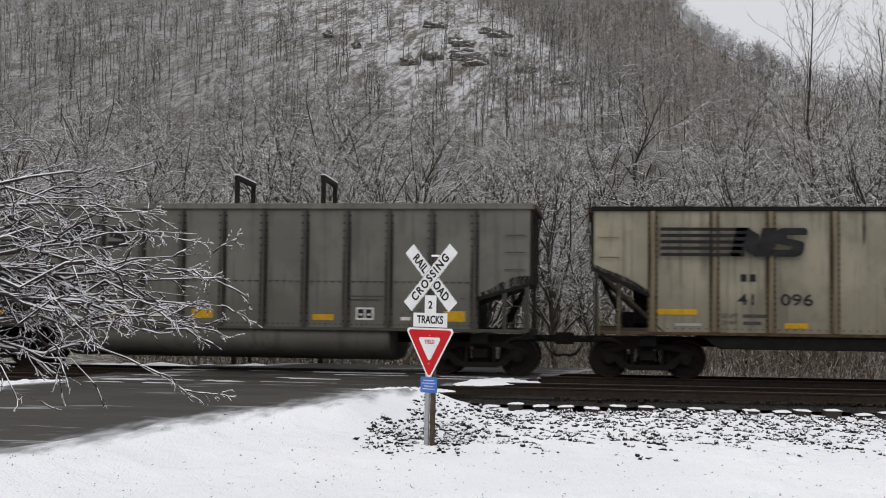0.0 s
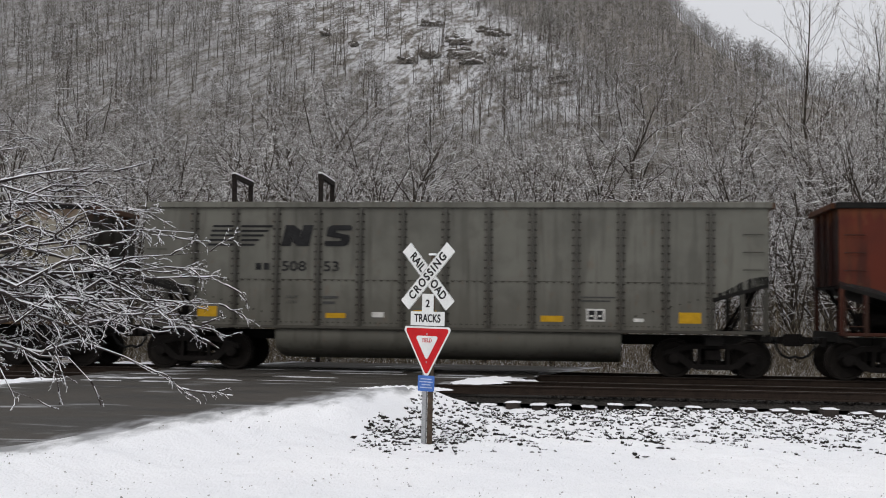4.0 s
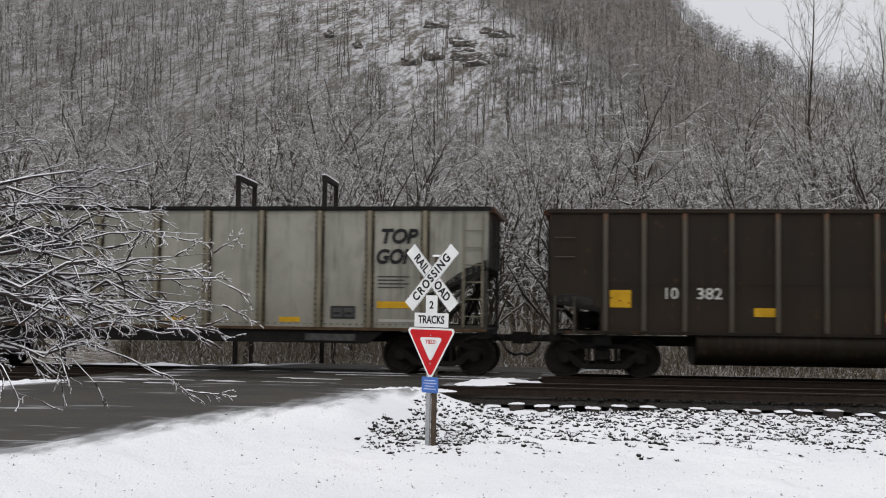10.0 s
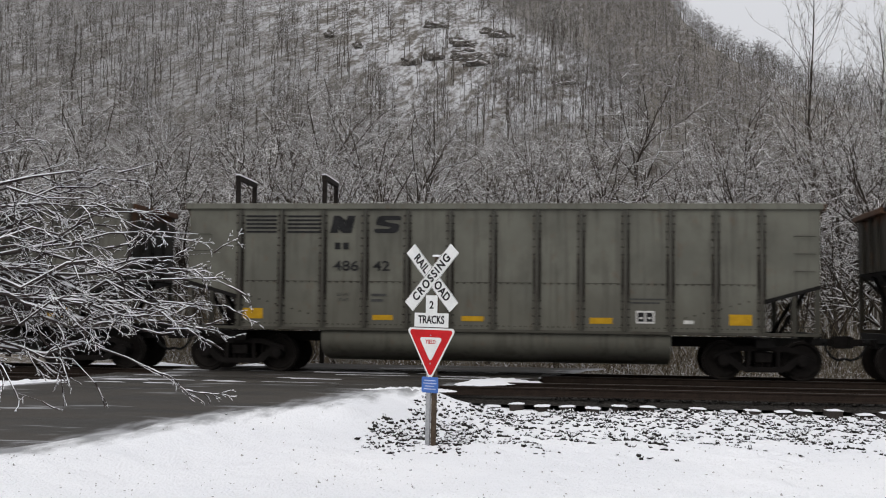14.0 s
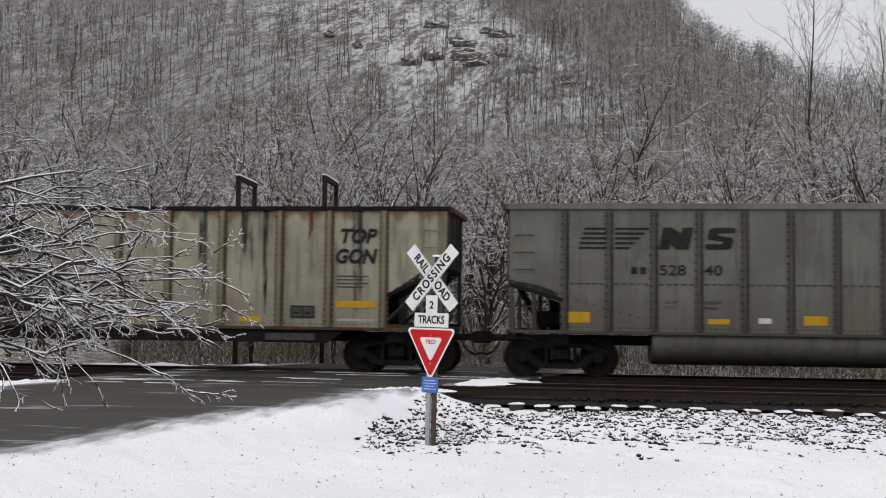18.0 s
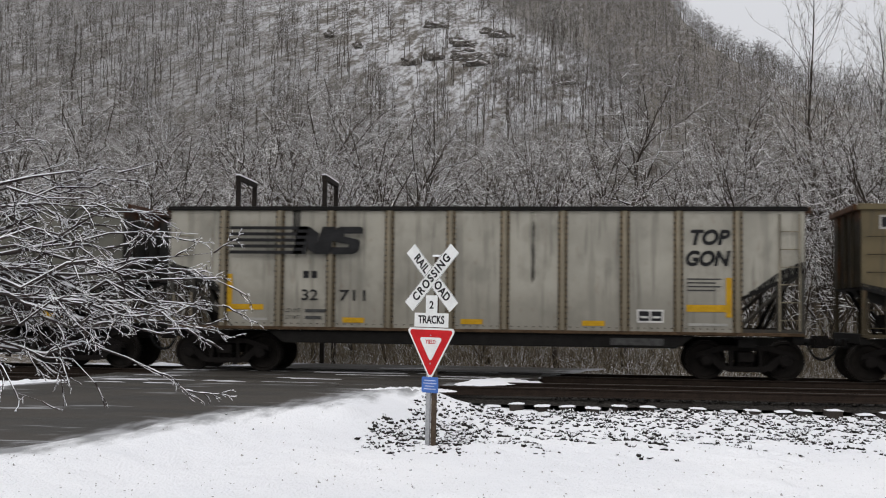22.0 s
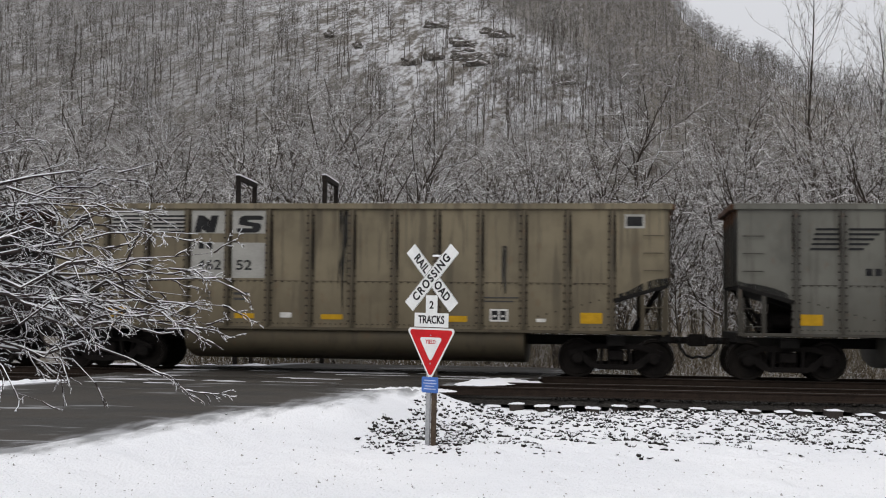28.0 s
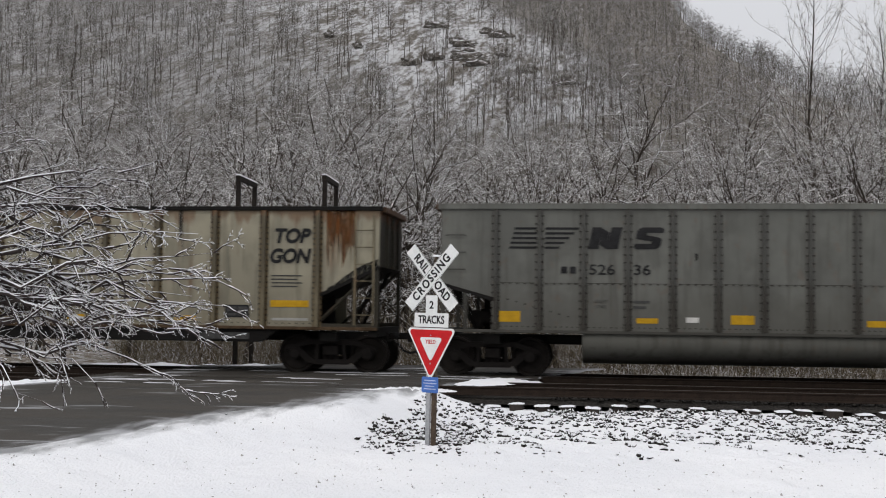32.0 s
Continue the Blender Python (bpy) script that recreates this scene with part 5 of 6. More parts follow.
# style, paint, rust, streak, rust from the top, number, extras
CARS = {
    -2: dict(style="top", col=PALE, num=("41", "250"), label="weathered off-white open coal car with rust at its ends"),
    -1: dict(style="b", col=GREY, num=("526", "18"), streak=0.25, label="plain grey bathtub coal car with faded stripes"),
    0: dict(runs=((7, 0.3, 0.42, 3.6, 1.6, 0), (7, 0.6, 0.8, 3.7, 1.8, 0), (7, 0.9, 1.0, 3.5, 1.5, 0), (3, 0.6, 0.68, 3.4, 0.8, 0)), style="top", col=(0.483, 0.454, 0.380), num=("41", "096"), streak=0.3, scrawl=True, label="off-white open coal car with faded sprayed lines"),
    1: dict(style="a", col=(0.30, 0.29, 0.25), num=("498", "79"), streak=0.3, label="pale grey-beige bathtub coal car with black stripes"),
    2: dict(runs=((0, -0.8, -0.25, 3.8, 0.5, 2), (1, 0.1, 0.2, 3.8, 0.9, 2), (5, 0.1, 0.18, 3.8, 0.8, 2), (8, 0.05, 0.3, 3.8, 0.7, 2)), style="top", col=(0.552, 0.523, 0.460), num=("22", "614"), streak=0.2, top_rust=0.12, patch=True, label="off-white open coal car with dark grey painted-over panels"),
    3: dict(style="b", col=GREY, num=("508", "53"), streak=0.25, label="plain grey bathtub coal car with slanted stripes"),
    4: dict(style="red", col=(0.16, 0.035, 0.022), num=("", ""), streak=0.55, rust=0.2, grime=(0.03, 0.016, 0.012), label="rusty red bathtub coal car with a cream stripe"),
    5: dict(style="b", col=(0.33, 0.325, 0.30), num=("532", "84"), streak=0.12, scrawl=True, label="clean light grey bathtub coal car with slanted stripes"),
    6: dict(runs=((11, 0.1, 0.8, 3.4, 1.4, 0), (10, 0.5, 0.85, 3.5, 1.5, 0), (5, 0.25, 0.3, 3.0, 0.3, 1)), style="a", col=GREY, num=("492", "84"), streak=0.25, label="grey bathtub coal car with black stripes"),
    7: dict(runs=((11, 0.25, 0.55, 3.5, 1.2, 0), (11, 0.6, 0.75, 3.4, 1.0, 0), (1, 0.5, 0.62, 3.3, 1.9, 1)), style="a", col=(0.245, 0.242, 0.212), num=("500", "39"), streak=0.35, primer=True, label="grey-beige bathtub coal car with rust primer patches"),
    8: dict(style="top", col=(0.51, 0.515, 0.485), num=("41", "323"), streak=0.25, wide=False, label="off-white open coal car with dark sooty ends"),
    9: dict(style="dark", col=(0.035, 0.026, 0.018), num=("", ""), streak=0.3, rust=0.04, grime=(0.014, 0.010, 0.007), label="dark brown bathtub coal car with pale ribs"),
    10: dict(runs=((5, 0.6, 0.7, 3.3, 1.2, 0), (10, 0.3, 0.45, 3.4, 1.2, 0)), style="a", col=(0.27, 0.265, 0.24), num=("484", "98"), streak=0.25, label="light grey bathtub coal car with black stripes"),
    11: dict(runs=((9, 0.35, 0.9, 3.6, 1.6, 0), (10, 0.1, 0.85, 3.4, 1.5, 0), (8, 0.12, 0.3, 3.5, 1.9, 0), (11, 0.3, 0.5, 3.3, 1.0, 0), (4, 0.2, 0.3, 3.0, 1.2, 1)), style="b", col=(0.22, 0.215, 0.195), num=("531", "26"), streak=0.85, label="grey bathtub coal car with long dark streaks"),
    12: dict(style="a", col=(0.25, 0.25, 0.225), num=("486", "42"), streak=0.2, label="light grey bathtub coal car with black stripes"),
    13: dict(runs=((0, -0.9, -0.1, 3.86, 1.8, 2), (0, 0.1, 0.9, 3.86, 1.0, 2), (9, 0.1, 0.5, 3.7, 1.4, 2)), style="top", col=(0.529, 0.494, 0.425), num=("40", "171"), streak=0.3, top_rust=0.22, rust=0.15, label="off-white open coal car stained brown at one end"),
    14: dict(runs=((8, 0.15, 0.4, 3.6, 2.4, 1), (8, 0.5, 0.75, 3.5, 2.2, 0), (8, 0.85, 1.1, 3.5, 2.3, 1), (7, 0.95, 1.1, 3.6, 1.8, 0), (5, 0.7, 0.78, 3.3, 0.8, 1)), style="top", col=(0.50, 0.48, 0.41), num=("40", "056"), streak=0.45, rust=0.1, blue=True, light_panel=True, label="stained off-white open coal car with a pale blue scrawl"),
    15: dict(runs=((0, -0.85, -0.1, 3.8, 0.9, 2), (0, -0.4, -0.1, 3.8, 2.0, 2), (0, 0.1, 0.3, 3.8, 0.9, 2), (1, 0.85, 1.1, 3.8, 0.6, 2), (4, 0.1, 0.16, 3.8, 0.6, 2), (7, 0.7, 0.8, 3.8, 0.7, 2), (5, 0.75, 0.95, 3.6, 2.2, 0), (6, 0.45, 0.75, 3.6, 2.0, 0), (6, 1.0, 1.12, 3.5, 2.2, 1), (8, 0.55, 0.8, 3.3, 2.4, 0), (2, 0.1, 0.2, 3.2, 1.8, 1)), style="top", col=(0.54, 0.535, 0.46), num=("41", "274"), streak=0.35, top_rust=0.16, rust=0.2, star=True, wide=False, label="rust-streaked off-white open coal car with a painted star"),
    16: dict(style="b", col=GREY, num=("528", "40"), streak=0.2, label="plain grey bathtub coal car with slanted stripes"),
    17: dict(runs=((4, 0.3, 0.5, 3.75, 2.3, 1), (7, 0.1, 0.2, 3.2, 1.0, 0)), style="a", col=(0.22, 0.22, 0.20), num=("488", "45"), streak=0.3, label="grey bathtub coal car with dark streaks at its ribs"),
    18: dict(style="a", col=(0.235, 0.232, 0.21), num=("484", "74"), streak=0.2, label="grey bathtub coal car with black stripes"),
    19: dict(runs=((1, 0.3, 0.5, 3.6, 1.0, 0), (5, 0.6, 0.7, 3.5, 1.6, 0)), style="top", col=(0.621, 0.609, 0.575), num=("32", "711"), streak=0.25, bars=True, light_panel=True, label="white open coal car with sooty ends"),
    20: dict(runs=((6, 0.7, 0.8, 2.5, 0.25, 1), (11, 0.2, 0.7, 2.2, 0.8, 0)), style="a", col=(0.215, 0.178, 0.112), num=("462", "50"), streak=0.45, tan=True, label="tan-brown bathtub coal car with pale number panels"),
    21: dict(runs=((0, -0.85, -0.06, 3.86, 1.5, 2), (0, -0.5, -0.1, 3.8, 2.0, 2), (0, 0.08, 1.1, 3.86, 1.1, 2), (0, 0.1, 0.4, 3.8, 2.3, 2), (1, 0.1, 0.3, 3.8, 1.0, 2), (2, 0.1, 0.35, 3.86, 2.4, 2), (3, 0.08, 0.25, 3.86, 1.8, 2), (5, 0.1, 0.25, 3.86, 2.0, 2), (6, 0.95, 1.12, 3.86, 1.6, 2), (8, 0.2, 0.6, 3.86, 1.2, 2), (9, 0.1, 0.7, 3.86, 1.5, 2)), style="top", col=(0.575, 0.506, 0.368), num=("391", "852"), streak=0.35, top_rust=0.62, rust=0.75, grime=(0.08, 0.04, 0.02), grey_patch=True, label="heavily rusted off-white open coal car"),
    22: dict(runs=((1, 0.55, 0.85, 3.7, 2.0, 0), (2, 0.05, 0.12, 3.5, 2.2, 1), (3, 0.62, 0.85, 3.6, 2.2, 1), (5, 0.12, 0.45, 3.6, 2.0, 0), (9, 0.2, 0.5, 3.4, 1.8, 0), (10, 0.1, 0.5, 3.7, 2.2, 0)), style="a", col=(0.27, 0.27, 0.25), num=("503", "22"), streak=0.5, label="light grey bathtub coal car with sooty streaks"),
    23: dict(style="a", col=(0.24, 0.235, 0.215), num=("490", "12"), streak=0.35, label="grey bathtub coal car with sooty ends"),
    24: dict(runs=((5, 0.68, 0.9, 3.2, 2.0, 1), (9, 0.5, 0.62, 3.0, 1.4, 0), (3, 0.1, 0.2, 3.1, 1.5, 0)), style="a", col=(0.34, 0.295, 0.22), num=("462", "52"), streak=0.4, tan=True, label="beige bathtub coal car with pale number panels"),
    25: dict(style="b", col=GREY, num=("521", "99"), streak=0.2, dark_band=True, panel=False, label="grey bathtub coal car with one blackened panel"),
    26: dict(runs=((0, 0.2, 0.9, 3.4, 2.1, 0), (1, 0.15, 0.9, 3.7, 2.4, 0), (2, 0.2, 0.4, 3.7, 1.8, 0), (3, 0.12, 0.3, 3.7, 2.0, 0), (4, 1.0, 1.15, 3.7, 1.5, 1)), style="top", col=(0.494, 0.471, 0.402), num=("41", "103"), streak=0.4, wide=False, label="off-white open coal car with grey streaks"),
    27: dict(runs=((0, -0.5, -0.42, 3.86, 0.7, 2), (9, 0.2, 0.9, 3.86, 1.6, 2), (6, 0.5, 0.6, 3.6, 0.8, 0), (9, 0.3, 0.7, 3.7, 1.2, 0)), style="top", col=(0.540, 0.512, 0.425), num=("40", "772"), streak=0.25, top_rust=0.1, label="off-white open coal car rusted at its end"),
    28: dict(runs=((4, 0.5, 0.56, 2.85, 0.2, 1),), style="b", col=(0.235, 0.24, 0.235), num=("526", "36"), streak=0.15, label="clean grey bathtub coal car with slanted stripes"),
    29: dict(style="a", col=GREY, num=("487", "61"), streak=0.25, label="grey bathtub coal car with black stripes"),
}


def build_car(k, c):
    style = c["style"]
    kind = {"a": "tub", "b": "tub", "red": "tub", "top": "top", "dark": "dark"}[style]
    g = tagged(new("coal_car"), c["label"], "freight car", group="cars of the coal train")
    clean = 1.05 if style in ("a", "b") and not c.get("tan") else 1.0
    tone = (clean * 0.985, clean, clean * 0.99) if clean > 1 else (1.0, 1.0, 0.97)
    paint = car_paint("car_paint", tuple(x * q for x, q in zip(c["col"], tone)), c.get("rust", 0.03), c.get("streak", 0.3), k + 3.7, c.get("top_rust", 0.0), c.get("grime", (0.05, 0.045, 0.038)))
    post_paint = car_paint("rib_paint", tuple(x * 0.52 for x in c["col"]), 0.045, 0.9, k + 1.9)
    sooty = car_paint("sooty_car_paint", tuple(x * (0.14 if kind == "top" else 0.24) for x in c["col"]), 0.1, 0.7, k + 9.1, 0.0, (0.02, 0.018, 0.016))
    flange_paint = car_paint("grimy_flange_paint", tuple(x * 0.86 for x in c["col"]) if kind != "top" else tuple(x * y for x, y in zip(c["col"], (0.48, 0.38, 0.26))), 0.04 + (c.get("rust", 0) if kind == "top" else 0), 0.9, k + 5.5, c.get("top_rust", 0.0), (0.03, 0.024, 0.018))
    if style == "dark":
        post_paint = car_paint("pale_rib_paint", (0.13, 0.115, 0.095), 0.1, 0.4, 5)
    if style == "top":
        post_paint = car_paint("stained_rib_paint", tuple(x * y for x, y in zip(c["col"], (0.70, 0.64, 0.53) if c.get("rust", 0) < 0.5 else (0.34, 0.26, 0.17))), 0.04 + c.get("rust", 0), 0.6, k + 1.3, c.get("top_rust", 0.0))
    if style == "red":
        post_paint = car_paint("dark_rib_paint", (0.06, 0.022, 0.016), 0.1, 0.4, 8)
    for s in (-1, 1):
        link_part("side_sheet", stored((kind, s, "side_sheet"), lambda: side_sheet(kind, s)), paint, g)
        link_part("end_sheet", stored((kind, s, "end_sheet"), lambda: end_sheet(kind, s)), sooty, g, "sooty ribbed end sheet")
        link_part("slope_sheet", stored((kind, s, "slope_sheet"), lambda: slope_sheet(kind, s)), BLACK_STEEL, g, "black sloping end floor")
        link_part("top_chord", stored((kind, s, "top_chord"), lambda: top_chord(kind, s)), BLACK_STEEL if style in ("top", "red") else paint, g)
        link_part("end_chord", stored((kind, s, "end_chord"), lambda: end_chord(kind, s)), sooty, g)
        link_part("side_sill", stored((kind, s, "side_sill"), lambda: side_sill(kind, s)), sooty if style == "dark" else SILL_RUST if style == "top" else car_frame_paint(c), g)
        if (kind, s) not in corner_store:
            corner_store[kind, s] = [(nm, mesh_of(bm, nm)) for nm, bm in corner_parts(kind, s)]
        for nm, me in corner_store[kind, s]:
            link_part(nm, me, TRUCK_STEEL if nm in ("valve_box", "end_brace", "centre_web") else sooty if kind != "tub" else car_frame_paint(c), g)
        link_part("slope_edge", stored((kind, s, "slope_edge"), lambda: slope_edge(kind, s)), BLACK_STEEL, g, "sooty edge strip of the sloping end")
        link_part("coupler", stored((s, "coupler"), lambda: coupler_mesh(s)), TRUCK_STEEL, g, "dark cast knuckle coupler")
        link_part("air_hose", stored((s, "air_hose"), lambda: hose_mesh(s), True), RUBBER, g, "black rubber brake hose")
    link_part("floor_sheet", stored((kind, "floor_sheet"), lambda: floor_sheet(kind)), BLACK_STEEL, g)
    link_part("centre_sill", stored(("centre_sill",), centre_sill), BLACK_STEEL, g, "black centre sill")
    link_part("brake_gear", stored(("brake_gear",), brake_gear), TRUCK_STEEL, g, "dark brake cylinder and reservoir")
    if kind == "top":
        if "sills" not in corner_store:
            corner_store["sills"] = [(nm, mesh_of(bm, nm)) for nm, bm in under_sills()]
        for nm, me in corner_store["sills"]:
            link_part(nm, me, BLACK_STEEL, g)
        flat(g, "stencil_plate", 3.1, 4.3, 0.74, 0.90, STENCIL_PALE, lift=0.002)
    else:
        tubp = car_paint("tub_paint", tuple(x * q * (0.95 if style in ("a", "b") and not c.get("tan") else 0.5) for x, q in zip(c["col"], tone)), 0.03, 0.5, k + 2.2)
        link_part("bathtub", stored(("bathtub",), bathtub, True), tubp, g, "round-bottomed tub hung between the trucks")
        link_part("riveted_seam", stored((kind, "riveted_seam"), lambda: rivet_row(kind)), BOLT, g)["kind"] = "stuff"
    link_part("sill_rivets", stored((kind, "sill_rivets"), lambda: sill_rivets(kind)), BOLT, g)["kind"] = "stuff"
    for s in (-1, 1):
        for x in POSTS[kind]:
            p = link_part("rib", stored((kind, "rib"), lambda: post_mesh(kind)), post_paint, g)
            p.location = (x, s * SIDE, 0)
            if kind != "dark" and s < 0:
                link_part("bolted_flange", stored((kind, "bolted_flange"), lambda: flange_mesh(kind)), flange_paint, p, "grimy bolted flange")
                link_part("bolted_strip", stored((kind, "bolted_strip"), lambda: bolt_row(kind)), BOLT, p)["kind"] = "stuff"
            if s > 0:
                p.rotation_euler.z = math.pi
    # ladders and grab irons at both ends of the near side
    h = CAR_HALF[kind]
    for s in (-1, 1):
        if kind == "top" and s > 0:
            lad = link_part("ladder", stored((s, kind, "ladder"), lambda: ladder_rails(s, 1.1, 3.75, s * (h - 0.42))), post_paint, g, "steel side ladder")
            zs = [1.35, 1.75, 2.15, 2.55, 2.95, 3.35]
        else:
            lad = link_part("ladder", stored((s, kind, "ladder"), lambda: ladder_rails(s, 0.95, 1.85, s * (h - 0.42))), post_paint, g, "short steel corner ladder")
            zs = [1.2, 1.6, 2.45, 2.85, 3.25] if kind == "tub" else [1.2, 1.55, 2.75, 3.2]
        for z in zs:
            link_part("rung", stored((s, kind, z, "rung"), lambda: rung(s * (h - 0.42), z)), post_paint, lad)
    for s in (-1, 1):
        t = link_part("truck", stored(("truck",), bolster), TRUCK_STEEL, g, "cast steel freight truck")
        t.location = (s * TRUCK_X, 0, RAIL_Z)
        for q in (-1, 1):
            link_part("side_frame", stored((q, "side_frame"), lambda: side_frame(q)), TRUCK_STEEL, t, "cast side frame")
            for x in (-0.13, 0.0, 0.13):
                link_part("coil_spring", stored(("coil_spring",), coil_spring), TRUCK_STEEL, t).location = (x, q * 1.0, 0)
            w = link_part("wheelset", stored(("wheelset",), wheelset_mesh), WHEEL_STEEL, t, "steel wheelset")
            w.location = (q * 0.89, 0, 0.457)
    # paint schemes
    P = POSTS[kind]
    if k not in (1, 5, 12, 18, 28):
        soot_corner(g, kind, k)
    if c.get("tan"):
        for a, b, z0, z1 in ((0, 4, 3.27, 3.82), (2, 4, 2.2, 3.05)):
            for j in range(a, b):
                flat(g, "paint_patch", P[j] + 0.1, P[j + 1] - 0.1, z0, z1, PATCH_PALE, "pale repainted panel", lift=0.008)
        for x in (-6.75, 6.6):
            p = flat(g, "framed_plate", x - 0.23, x + 0.23, 3.42, 3.74, PATCH_PALE, lift=0.008)
            flat(p, "plate_field", x - 0.18, x + 0.18, 3.47, 3.69, STENCIL, lift=0.012)
    if style == "a":
        paint_tub_a(g, c)
        tub_labels(g, c)
    elif style == "b":
        paint_tub_b(g, c)
        tub_labels(g, c)
    elif style == "top":
        paint_top(g, c)
    elif style == "dark":
        paint_dark(g, c)
    else:
        flat(g, "cream_stripe", -4.4, 4.6, 0.83, 0.915, CREAM, "worn cream stripe along the sill", lift=0.06)
        flat(g, "paint_patch", P[3] + 0.5, P[4] - 0.08, 3.3, 3.78, PATCH_PALE, "cream renumbering panel")
        data_panel(g, P[9] + 0.2, P[9] + 0.7, 1.3, 1.62, PATCH_WHITE, STENCIL)
        flat(g, "yellow_label", P[11] + 0.1, P[11] + 0.5, 1.36, 1.6, YELLOW, "yellow reflective label")
        flat(g, "print_bar", P[11] + 0.1, P[11] + 0.5, 1.2, 1.3, PATCH_WHITE)
        flat(g, "paint_patch", P[4] + 0.1, P[4] + 0.6, 1.2, 1.6, CREAM)
    if c.get("patch"):
        for j in (2, 3, 4, 5):
            flat(g, "paint_patch", P[j] + 0.1, P[j + 1] - 0.1, 1.08, 2.26 - 0.03 * (j % 2), PATCH_DARK if j > 2 else PATCH_BLUE, "painted-over lower panel", lift=0.006)
    if c.get("primer"):
        for x0, x1, z0, z1 in ((P[3] + 0.95, P[4] + 0.72, 1.82, 2.07), (P[4] + 0.95, P[5] + 0.35, 1.8, 2.04)):
            shape(g, "paint_patch", rounded([(x0, z0), (x1, z0), (x1, z1), (x0, z1)], 0.08), PATCH_RUST, 0.012, "rust-brown primer patch")
    if c.get("star"):
        pts = [((0.23 if i % 2 == 0 else 0.095) * math.sin(i * math.pi / 5), (0.23 if i % 2 == 0 else 0.095) * math.cos(i * math.pi / 5)) for i in range(10)]
        shape(g, "painted_star", [(P[3] + 0.45 + x, 1.5 + z) for x, z in pts], PATCH_WHITE, 0.014, "white painted star")
    if c.get("blue"):
        scrawl(g, P[3] + 0.25, 1.8, 5, 5, SPRAY_BLUE, 0.34)
        scrawl(g, P[4] + 0.2, 1.85, 6, 5, SPRAY_BLUE, 0.34)
        scrawl(g, P[3] + 0.3, 1.55, 16, 4, SPRAY_BLUE, 0.34)
    if c.get("grey_patch"):
        flat(g, "paint_patch", P[3] + 0.1, P[4] - 0.1, 1.2, 2.2, PATCH_BLUE, "pale blue-grey repainted panel", lift=0.006)
    if c.get("dark_band"):
        r = random.Random(25)
        zs = [1.1 + i * 0.137 for i in range(21)]
        edge = [(P[6] + 0.06 + r.uniform(0, 0.03), z) for z in zs] + [(P[6] + 0.54 + 0.04 * math.sin(z * 2.1) + r.uniform(-0.015, 0.02), z) for z in zs[::-1]]
        shape(g, "paint_patch", edge, PATCH_DARK, 0.006, "blackened vertical band")
    for i, (j, a, b, z, d, dark) in enumerate(c.get("runs", ())):
        run_stain(g, P[j] + a, P[j] + b, z, d, k * 10 + i, (STAIN_GREY, STAIN, STAIN_RUST)[dark])
    if c.get("scrawl"):
        x = 0.9 if style == "top" else 0.3
        scrawl(g, x - 1.9, 1.85, k, 5, STENCIL_PALE, 0.5)
        scrawl(g, x - 0.2, 1.9, k + 1, 4, STENCIL_PALE, 0.5)
        scrawl(g, x + 1.3, 1.8, k + 2, 4, STENCIL_PALE, 0.46)
    return g


frame_paints = {}


def car_frame_paint(c):
    key = c["col"]
    if key not in frame_paints:
        # body colour darkened: the shade of end bays and sills is put in
        frame_paints[key] = car_paint("shaded_frame_paint", tuple(x * 0.55 for x in key), 0.04, 0.5, 2.2)
    return frame_paints[key]


TRAIN = {k: build_car(k, c) for k, c in CARS.items()}


# the slack in the couplers lets the train surge a little
SURGE_T = (0, 1, 2, 3, 6, 7, 8, 9, 10, 11, 12, 13, 14, 17, 18, 19, 20, 21, 22, 23, 24, 25, 28, 29, 30, 31, 32)
SURGE = (-0.03, 0.06, -0.05, 0.02, 0.11, 0.17, 0.10, -0.05, -0.13, -0.11, -0.03, 0.03, 0.02, 0.05, -0.03, 0.04, 0.15, 0.28, 0.24, 0.23, 0.42, 0.36, 0.70, 0.72, 0.69, 0.46, 0.28)
# one short car draws those behind it nearer
SHORT = {k: -0.25 if k == 19 else -0.5 for k in range(19, 30)}


def train_run(t):
    """How far the train has come since the start, in metres: it slows a little."""
    u = t / 32
    run = 32 * (15.0967 * u - 1.4349 * u ** 2 + 1.0691 * u ** 3 - 0.0812 * u ** 4 - 0.2977 * u ** 5)
    return run - float(np.interp(t, SURGE_T, SURGE))


def car_x(k, t):
    return 7.345 + PITCH_M * k + SHORT.get(k, 0.0) - train_run(t)


